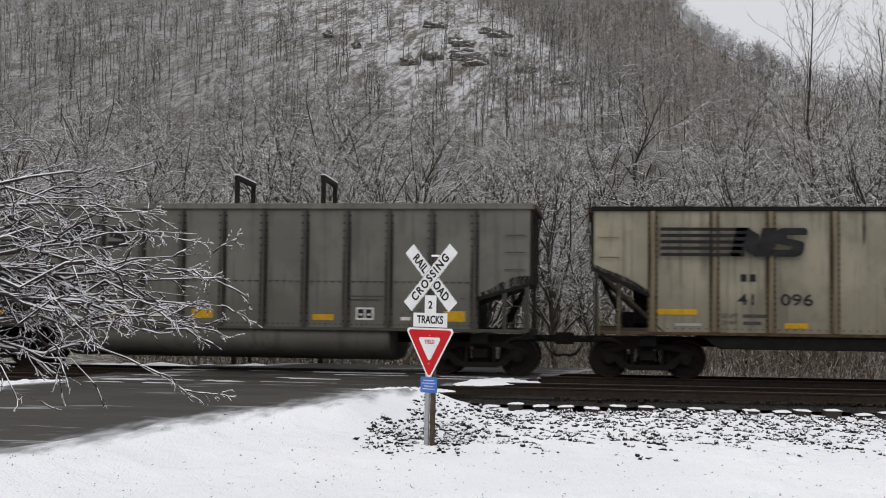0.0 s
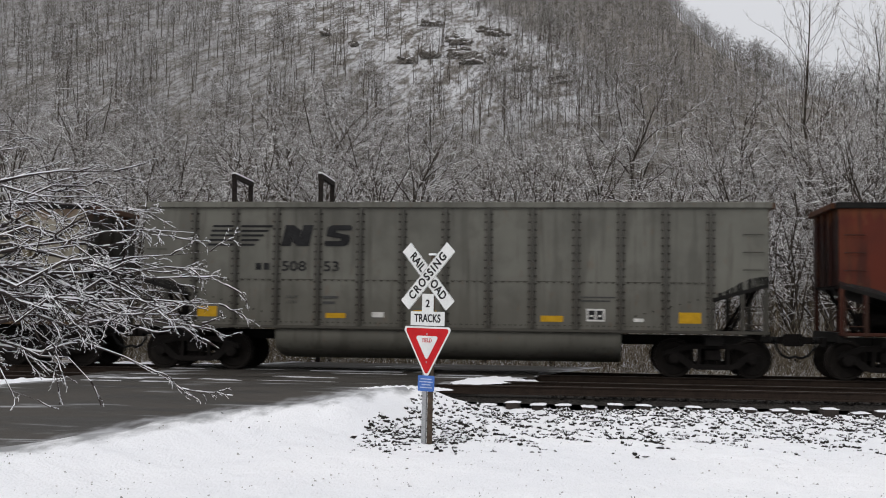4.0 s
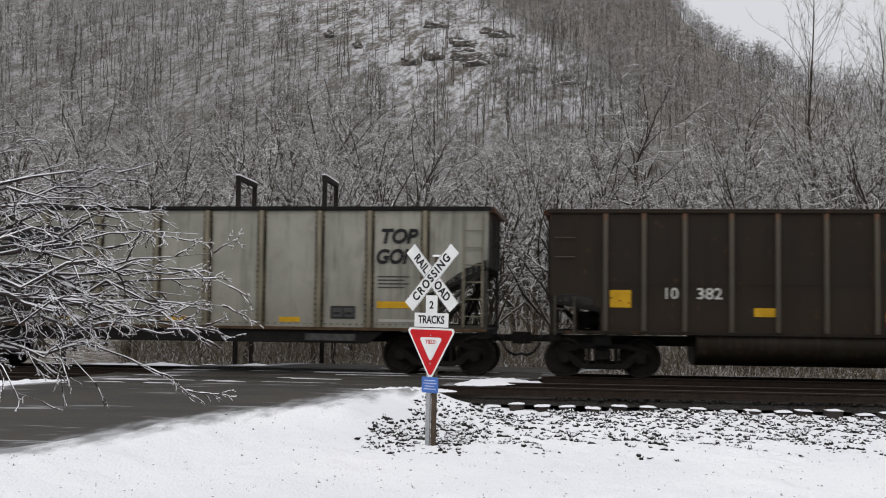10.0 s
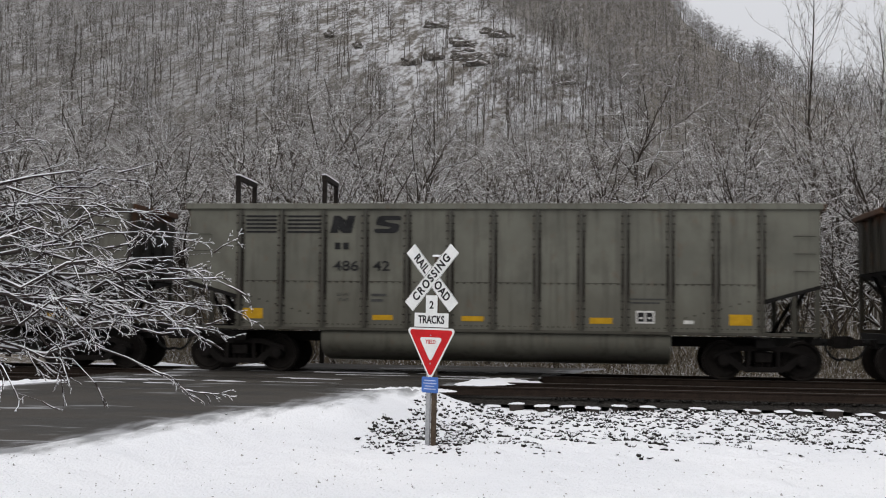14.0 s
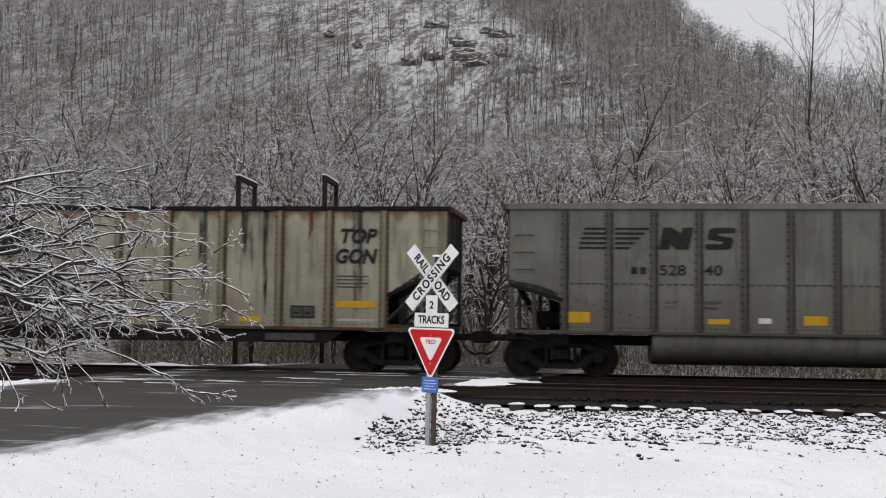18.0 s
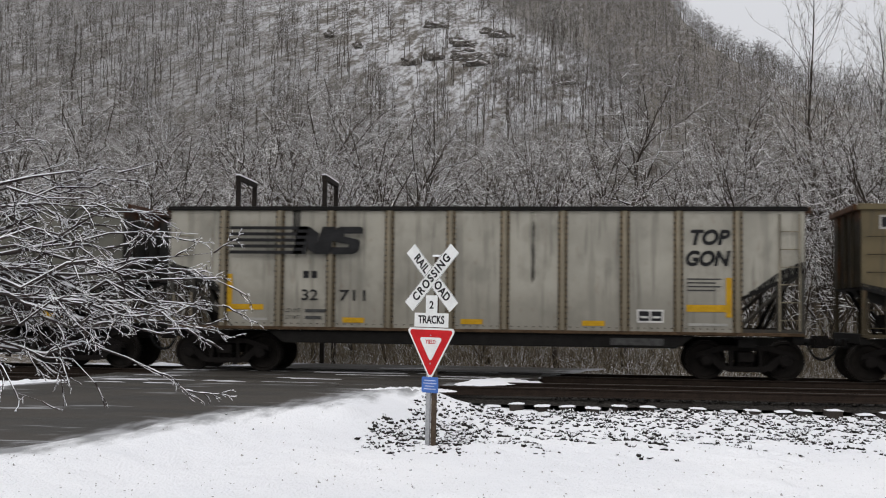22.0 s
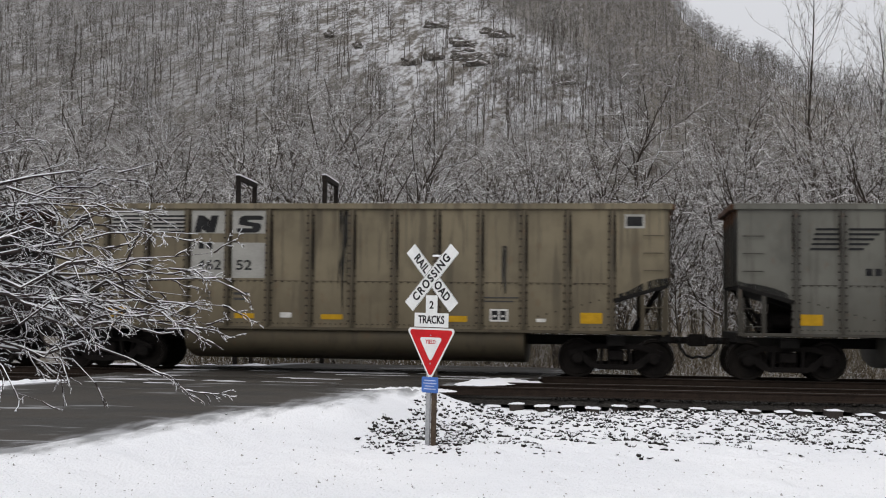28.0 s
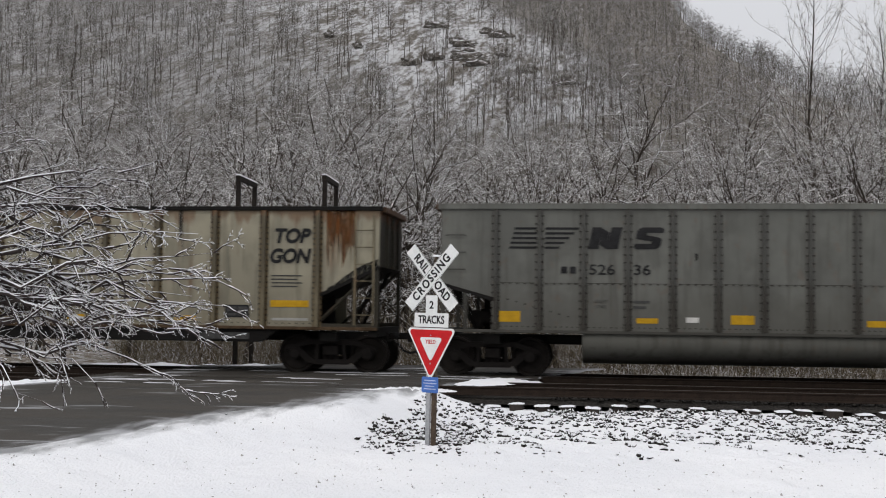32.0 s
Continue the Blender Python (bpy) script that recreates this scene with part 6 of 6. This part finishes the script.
# ---- bare trees ----
def grow(rng, height, trunk_r, branches, twigs, first=0.3, spread_deg=45, twig_len=0.7, lean=0.0, subs=0, curve=0.35, trunk_n=8, limb_n=3, twig_n=2, wob=0.15, thick=0.5, fine=0.008, sway=0.012, reach=1.0, level_out=1.0, sag=-0.3, loose=0.55):
    """The sticks of one bare tree: trunk, limbs that rise, side twigs. Returns arrays and the level of each stick."""
    p0, p1, r0, r1, lv = [], [], [], [], []

    def add(a, b, ra, rb, l):
        p0.append(a), p1.append(b), r0.append(ra), r1.append(rb), lv.append(l)

    def limb(a, d, length, r, n, level, bend_up):
        pts = [a]
        d = d / np.linalg.norm(d)
        for i in range(n):
            d = d + rng.normal(0, wob, 3) + np.array([0, 0, bend_up / n])
            d /= np.linalg.norm(d)
            b = a + d * length / n
            add(a, b, r * (1 - i / n * 0.75), r * (1 - (i + 1) / n * 0.75), level)
            a = b
            pts.append(b)
        return pts

    n = trunk_n
    top = np.array([lean * height, 0, 0])
    pts = [np.zeros(3)]
    for i in range(1, n + 1):
        f = i / n
        pts.append(np.array([0, 0, height * f]) + top * f * f + np.append(rng.normal(0, sway * height * f, 2), 0))
    pts[0][2] = -0.4
    for i in range(n):
        add(pts[i], pts[i + 1], trunk_r * (1 - 0.88 * i / n), trunk_r * (1 - 0.88 * (i + 1) / n), 0)
    ang = rng.random() * 6.28
    for b in range(branches):
        f = first + (0.98 - first) * (b + rng.random()) / branches
        j = min(int(f * n), n - 1)
        a = pts[j] + (pts[j + 1] - pts[j]) * (f * n - j)
        ang += 2.4 + rng.normal(0, 0.4)
        tilt = radians(spread_deg * rng.uniform(0.7, 1.25))
        d = np.array([math.cos(ang) * math.sin(tilt), math.sin(ang) * math.sin(tilt), math.cos(tilt)])
        ln = height * (0.16 + 0.30 * (1 - f)) * rng.uniform(0.8, 1.25) * reach
        r = trunk_r * (1 - 0.85 * f) * thick
        bp = limb(a, d, ln, r, limb_n, 1, curve)
        for q in range(twigs):
            u = 0.25 + 0.75 * (q + rng.random()) / twigs
            i = min(int(u * limb_n), limb_n - 1)
            s = bp[i] + (bp[i + 1] - bp[i]) * (u * limb_n - i)
            dd = (bp[i + 1] - bp[i]) / np.linalg.norm(bp[i + 1] - bp[i]) + rng.normal(0, loose, 3)
            dd[2] *= level_out
            tl = twig_len * rng.uniform(0.6, 1.3) * (1.25 - 0.5 * u)
            tp = limb(s, dd, tl, max(r * 0.35, fine), twig_n, 2, -sag)
            for w in range(subs):
                v = tp[1] if rng.random() < 0.5 else (tp[0] + tp[1]) / 2
                e = tp[1] - tp[0]
                e = e / np.linalg.norm(e) + rng.normal(0, 0.6, 3)
                e[2] *= level_out
                limb(v, e, tl * 0.55, max(r * 0.2, fine * 0.8), 1, 3, -sag)
    return [np.array(v) for v in (p0, p1, r0, r1, lv)]


def tree_thing(seed, height, trunk_r, branches, twigs, label, **kw):
    rng = np.random.default_rng(seed)
    p0, p1, r0, r1, lv = grow(rng, height, trunk_r, branches, twigs, **kw)
    g = tagged(new("bare_tree"), label, "tree", group="bare trees behind the tracks")
    m = lv == 0
    link_part("trunk", sticks_mesh("trunk", p0[m], p1[m], r0[m], r1[m], 7, rng), BARK_MID, g)
    m = lv == 1
    link_part("branchwork", sticks_mesh("branchwork", p0[m], p1[m], r0[m], r1[m], 4, rng), BARK_MID, g)["kind"] = "stuff"
    m = lv == 2
    link_part("crown", sticks_mesh("crown", p0[m], p1[m], r0[m], r1[m], 3, rng), TWIG_MID, g, "fine snow-dusted twigs")["kind"] = "stuff"
    m = lv == 3
    link_part("outer_crown", spikes_mesh("outer_crown", p0[m], p1[m], r0[m] * 1.3, rng), TWIG_MID, g, "thinnest snow-dusted twigs")["kind"] = "stuff"
    return g


def build_near_wood():
    kinds = []
    HEIGHTS = (6.5, 8, 7.2, 9.5, 8.5, 6.0, 10.5)
    for i in range(7):
        h = HEIGHTS[i]
        kinds.append(tree_thing(20 + i, h, 0.046 + 0.0080 * h, (24, 26, 26, 26, 24, 22, 28)[i], 10, "slender bare tree with snow-dusted twigs beside the tracks", subs=3, limb_n=6, wob=0.17, thick=0.70, fine=0.006, curve=0.25, sway=0.02, level_out=0.45, sag=0.25, loose=0.8,
                                reach=(1.5, 1.15, 1.6, 1.1, 1.4, 1.7, 1.2)[i], first=(0.08, 0.22, 0.06, 0.3, 0.12, 0.05, 0.2)[i], spread_deg=(38, 44, 36, 46, 42, 34, 44)[i], twig_len=0.85, lean=(0.2, -0.12, 0.28, 0.08, -0.2, 0.3, 0.1)[i]))
    rng = random.Random(5)
    n = 0
    for row, (y0, y1, count) in enumerate(((36, 41, 24), (41, 48, 32), (48, 60, 36), (60, 84, 42))):
        for i in range(count):
            y = rng.uniform(y0, y1)
            u = -0.55 + 0.84 * (i + rng.random()) / count
            x = u * y
            src = kinds[n if n < 7 else rng.randrange(7)]
            s = y * rng.uniform(0.135, 0.20 if u < -0.26 else 0.175) / HEIGHTS[kinds.index(src)]
            m = pose(x, y, float(ground_z(x, y)), rng.uniform(-9, 9), rng.uniform(-13, 13), rng.uniform(0, 360)) @ Matrix.Scale(s, 4)
            if n < 7:
                src.matrix_basis = m
            else:
                copy_thing(src, m)
            n += 1


build_near_wood()


def build_tall_trees():
    edge = "tall bare tree at the edge of the wood"
    for seed, x, y, h, r, limbs, label in ((61, 8.65, 50, 15.2, 0.115, 46, "tall bare tree standing above the others against the sky"), (62, 12.5, 55, 14.6, 0.13, 74, edge), (63, 12.2, 52, 12.0, 0.12, 50, edge), (64, 14.6, 60, 15.0, 0.13, 70, edge)):
        g = tree_thing(seed, h, r, limbs, 9, label, subs=3, first=0.40, spread_deg=50, twig_len=0.6, curve=0.8, limb_n=6, wob=0.16, fine=0.007, thick=0.31, reach=0.9, sway=0.008)
        g.matrix_basis = pose(x, y, float(ground_z(x, y)), 0, 0, seed * 30)


build_tall_trees()


def build_far_wood():
    """The wooded hillside: thousands of thin bare trees."""
    rng = np.random.default_rng(77)
    kinds = [grow(np.random.default_rng(100 + i), 1.0, 0.0062, 13, 5, first=0.28, spread_deg=72, twig_len=0.17, wob=0.2, trunk_n=5, limb_n=2, twig_n=1, thick=0.36, fine=0.0022, lean=(i - 3) * 0.025, sway=0.028, level_out=0.5, sag=0.1, loose=0.7) for i in range(8)]
    parts, twigs, ridge = [[], [], [], []], [[], [], []], [[], [], []]
    n = 5900
    y = np.sqrt(rng.uniform(82 ** 2, 470 ** 2, n))
    x = rng.uniform(-0.58, 0.29, n) * y
    y = np.append(y, rng.uniform(200, 450, 1300))
    x = np.append(x, rng.uniform(-0.08, 0.28, 1300) * y[n:])
    n = len(x)
    # the steep snowy face in the middle of the hill is thinly wooded, the flank beside it densely
    u = x / y
    side = np.interp(y, [200, 440], [0.035, -0.09]) - u
    flank = (side < rng.normal(0.0, 0.012, n)) & (y > 185 + rng.normal(0, 14, n))
    thin = np.clip(side / 0.03, 0, 1) * np.interp(side, [0.16, 0.34], [1.0, 0.6]) * np.clip((y - 180) / 60, 0, 1)
    keep = rng.random(n) > 0.66 * thin + 0.04
    x, y, flank, thin = x[keep], y[keep], flank[keep], thin[keep]
    z = ground_z(x, y)
    for i in range(len(x)):
        p0, p1, r0, r1, lv = kinds[i % 8]
        odd = np.arange(len(lv)) % 2 == 0
        h = rng.uniform(5, 8.5) if flank[i] else rng.uniform(7, 11) * (0.85 if y[i] > 370 else 1.0)
        a = rng.random() * 6.28
        c, s = math.cos(a), math.sin(a)
        rot = np.array([[c, -s, 0], [s, c, 0], [0, 0, 1]]).T * h
        off = np.array([x[i], y[i], z[i]])
        stout = rng.uniform(0.7, 1.5) if rng.random() < 0.8 - 0.35 * thin[i] else rng.uniform(2.0, 3.2)
        m = lv < 2
        parts[0].append(p0[m] @ rot + off)
        parts[1].append(p1[m] @ rot + off)
        parts[2].append(np.maximum(r0[m] * h * stout, 0.014))
        parts[3].append(np.maximum(r1[m] * h * stout, 0.010))
        m = (lv >= 2) & (odd if flank[i] else lv >= 0)
        t = ridge if flank[i] else twigs
        t[0].append(p0[m] @ rot + off)
        t[1].append(p1[m] @ rot + off)
        t[2].append(r0[m] * h * (2.2 if flank[i] else 1.2))
    a = [np.concatenate(v) for v in parts]
    me = sticks_mesh("hillside_wood", *a, sides=3, rng=rng)
    tagged(link_part("hillside_wood", me, BARK_FAR, None), "dense bare winter wood on the snowy hillside", "woods", kind="stuff")
    me = spikes_mesh("hillside_twigs", *[np.concatenate(v) for v in twigs], rng)
    tagged(link_part("hillside_twigs", me, TWIG_FAR, None), "haze of frosted twigs over the hillside wood", "woods", kind="stuff")
    me = spikes_mesh("ridge_twigs", *[np.concatenate(v) for v in ridge], rng)
    tagged(link_part("ridge_twigs", me, TWIG_RIDGE, None), "brown snowless twigs of the wood along the ridge", "woods", kind="stuff")


build_far_wood()


def build_brush():
    """Dead grass, saplings and brambles along the foot of the wood."""
    rng = np.random.default_rng(31)
    n = 6500
    y = rng.uniform(33.6, 46, n)
    x = rng.uniform(-0.42, 0.30, n) * y
    z = ground_z(x, y)
    p0 = np.stack([x, y, z], -1)
    ln = rng.uniform(0.2, 1.0, n) * (1 + 0.6 * (y > 36))
    d = rng.normal(0, 0.55, (n, 3)) + np.array([0, 0, 1.0])
    p1 = p0 + d * ln[:, None] * 0.6
    p2 = p1 + (d + rng.normal(0, 0.4, (n, 3))) * ln[:, None] * 0.5
    r = rng.uniform(0.006, 0.014, n)
    me = sticks_mesh("brush", np.concatenate([p0, p1]), np.concatenate([p1, p2]), np.concatenate([r, r * 0.8]), np.concatenate([r * 0.8, r * 0.4]), 3, rng)
    tagged(link_part("brush", me, BRUSH, None), "snow-dusted brush and dead grass below the wood", "undergrowth", kind="stuff")


build_brush()


def build_rocks():
    rng = random.Random(9)
    rock = Mat("ledge_rock", 0.9)
    f = rock.step(rock.math("ADD", rock.up(), rock.math("MULTIPLY", rock.noise(0.8, 4), 0.5)), 0.85, 1.15)
    rock.colour(rock.mix(f, rock.mix(rock.noise(1.5, 5), (0.075, 0.068, 0.06), (0.17, 0.155, 0.138)), (0.75, 0.76, 0.79)))
    for x, y, w in ((-37.7, 321, 6.0), (-51, 357, 6.0), (-34, 297, 7.5), (-67, 318, 2.0), (-48, 292, 3.4), (-9, 262, 4.0), (-29, 337, 5.0), (-17, 280, 3.6), (-36, 305, 5.0), (-31, 290, 4.5), (-80, 340, 2.4), (-25, 300, 3.5), (-41, 332, 4.0), (-43, 300, 4.0), (-33, 345, 4.0)):
        bm = bmesh.new()
        bmesh.ops.create_icosphere(bm, subdivisions=3, radius=1.0)
        for v in bm.verts:
            v.co *= 1 + 0.8 * noise.noise(v.co * 1.6 + Vector((x, y, 0))) + 0.4 * noise.noise(v.co * 3.7 + Vector((y, x, 0)))
            v.co.x *= w * 0.6
            v.co.y *= 2.2
            v.co.z = 1.3 * v.co.z + 0.4 * noise.noise(Vector((v.co.x * 0.8, v.co.y, 3)))
        g = tagged(part("rock_ledge", bm, rock.m, None), "dark rock ledge with snow on the hillside", "rock", group="rock ledges on the hill")
        g.location = (x, y, float(ground_z(x, y)) + 0.3)
        g.rotation_euler.z = rng.uniform(-0.3, 0.3)


build_rocks()


def build_snowy_tree():
    """The small tree beside the road whose loaded branches hang into view."""
    rng = np.random.default_rng(8)
    g = tagged(new("snowy_tree"), "small spreading tree with snow lying along every drooping branch", "tree")
    base = np.array([-5.62, 8.6, float(ground_z(-5.62, 8.6)) - 0.1])
    P = [[], [], [], [], [], []]

    low = [0]

    def add(a, b, ra, rb, l):
        for q, v in zip(P, (a, b, ra, rb, l, low[0])):
            q.append(v)

    def limb(a, d, length, r, n, level, droop, wob=0.10):
        d = d / np.linalg.norm(d)
        pts = [a]
        for i in range(n):
            d = d + rng.normal(0, wob, 3) + np.array([0, 0, -droop / n])
            d /= np.linalg.norm(d)
            b = a + d * length / n
            add(a, b, r * (1 - i / n * 0.9), r * (1 - (i + 1) / n * 0.9), level)
            a = b
            pts.append(b)
        return pts

    def shoots(pts, r, length, level, count):
        n = len(pts) - 1
        for q in range(count):
            u = 0.25 + 0.75 * (q + rng.random()) / count
            i = min(int(u * n), n - 1)
            s = pts[i] + (pts[i + 1] - pts[i]) * (u * n - i)
            d = pts[i + 1] - pts[i]
            d = d / np.linalg.norm(d) + rng.normal(0, 0.36, 3)
            ln = length * rng.uniform(0.45, 1.2) * (1.15 - 0.5 * u)
            rr = max(r * 0.5, 0.0042)
            tp = limb(s, d, ln, rr, 6, level, 0.28, 0.19)
            if level < 3:
                shoots(tp, rr, ln * 0.50, level + 1, 4 if level == 1 else 2)

    trunk = limb(base + np.array([0, 0, -0.2]), np.array([0.10, 0.02, 1.0]), 3.1, 0.12, 5, 0, 0.0, 0.05)
    # where the boughs reach: across and up in metres, thickness, and 1 if they hang low, 2 if they spring from the top
    ends = [(-2.70, 1.75, 0.020, 0), (-2.68, 1.62, 0.022, 0), (-2.74, 1.45, 0.022, 0), (-2.72, 1.19, 0.026, 0), (-2.80, 1.26, 0.022, 0), (-2.95, 0.80, 0.020, 1), (-3.59, 0.86, 0.020, 1),
            (-3.88, 0.80, 0.018, 1), (-4.1, 0.95, 0.018, 1), (-3.34, 2.50, 0.020, 0), (-3.25, 2.42, 0.016, 0), (-3.48, 1.92, 0.028, 2), (-3.40, 2.28, 0.020, 0), (-3.1, 1.90, 0.018, 0),
            (-2.95, 1.60, 0.020, 0), (-3.0, 1.32, 0.026, 0), (-3.25, 1.28, 0.024, 0), (-3.4, 1.22, 0.022, 0), (-3.55, 1.45, 0.030, 0), (-3.75, 1.16, 0.022, 0), (-4.05, 1.18, 0.022, 0),
            (-3.55, 2.10, 0.020, 0), (-3.65, 2.22, 0.018, 0), (-3.9, 2.30, 0.018, 0), (-4.35, 2.75, 0.014, 2), (-3.05, 1.50, 0.022, 0), (-3.3, 1.62, 0.024, 0), (-3.45, 1.78, 0.022, 0),
            (-3.85, 1.58, 0.026, 0), (-3.9, 1.9, 0.022, 0), (-4.05, 1.4, 0.045, 0), (-3.6, 1.35, 0.036, 0), (-4.1, 2.1, 0.020, 0), (-4.2, 1.7, 0.022, 0), (-7.2, 2.2, 0.03, 0), (-7.0, 1.8, 0.03, 0), (-6.6, 2.6, 0.03, 0),
            (-2.75, 1.86, 0.020, 0), (-2.9, 1.98, 0.018, 0), (-3.05, 2.1, 0.018, 0), (-2.62, 1.62, 0.020, 0), (-2.82, 1.40, 0.024, 0), (-2.66, 1.30, 0.024, 0), (-3.2, 1.72, 0.022, 0)]
    for j, (ex, ez, er, hangs) in enumerate(ends):
        low[0] = int(hangs == 1)
        er *= 1.2
        from_top = hangs == 2
        s = trunk[2] + (trunk[5] - trunk[2]) * (1.0 if from_top else min(1.0, max(0.38, (ez - 1.25) * 0.28 + 0.40 + rng.uniform(0.0, 0.12))))
        ex -= 0.13 if ex > -3.6 else 0.05
        e = np.array([ex, 8.6 + rng.uniform(-0.35, 0.35), ez])
        # a bough springs up a little, then bends down to its tip
        n, pts = 9, [s]
        kink = np.zeros(3)
        for i in range(1, n + 1):
            f = i / n
            kink = kink * 0.75 + rng.normal(0, 0.068, 3)
            b = s + (e - s) * f + np.array([0, 0, 1.0]) * (0.14 + 0.16 * rng.random()) * 4 * f ** 0.8 * (1 - f) * (0.3 if from_top else 1.5 if ez < 1.3 else 0.8) + kink * (1 - 0.5 * f)
            add(pts[-1], b, er * (1 - 0.95 * (f - 1 / n)), er * (1 - 0.95 * f), 1)
            pts.append(b)
        shoots(pts, er * 0.62, 0.50, 1, 8)
    p0, p1, r0, r1, lv, hang = [np.array(v) for v in P]
    # the low twigs have been cut back over the road
    keep = (lv == 0) | (np.minimum(p0[:, 2], p1[:, 2]) > np.where(hang > 0, 0.70, np.where(p0[:, 0] > -3.7, 1.13, 0.98)))
    p0, p1, r0, r1, lv = (v[keep] for v in (p0, p1, r0, r1, lv))
    m = lv == 0
    link_part("trunk", sticks_mesh("trunk", p0[m], p1[m], r0[m], r1[m], 9, rng), BARK_NEAR, g)
    m = lv >= 1
    link_part("branchwork", sticks_mesh("branchwork", p0[m], p1[m], r0[m], r1[m], 5, rng), BARK_NEAR, g, "dark wet branches")
    m = (lv >= 1) & (rng.random(len(lv)) < 0.74)
    up = np.array([0, 0, 1.0])
    fluff = rng.uniform(0.6, 1.35, int(m.sum()))
    q0, q1 = p0[m] + up * (r0[m] * 0.95)[:, None], p1[m] + up * (r1[m] * 0.95)[:, None]
    link_part("snow_load", sticks_mesh("snow_load", q0, q1, (r0[m] * 0.50 + 0.0011) * fluff, (r1[m] * 0.50 + 0.0011) * fluff, 5, rng), SNOW, g, "fresh snow lying along the branches")


build_snowy_tree()


# ---- what moves ----
def motions():
    times = [i * 1.0 for i in range(33)]
    y = FAR_Y
    for k, g in TRAIN.items():
        walk(g, [(t, pose(car_x(k, t), y, 0)) for t in times])
        # the wheels turn while the car is near the crossing
        near = [f for f in range(0, 961) if abs(car_x(k, f / 30)) < 21]
        if not near:
            continue
        sets = [o for o in g.children_recursive if o.name.split(".")[0] == "wheelset"]
        fs = sorted({0, *near, 960})
        for o in sets:
            x, yy, z = o.location
            rows, ang, last = [], 0.0, None
            for f in fs:
                if last is not None and f - last == 1:
                    ang -= math.degrees((train_run(f / 30) - train_run(last / 30)) / 0.457)
                rows.append((f / 30, pose(x, yy, z, 0, ang, 0)))
                last = f
            walk(o, rows)


motions()
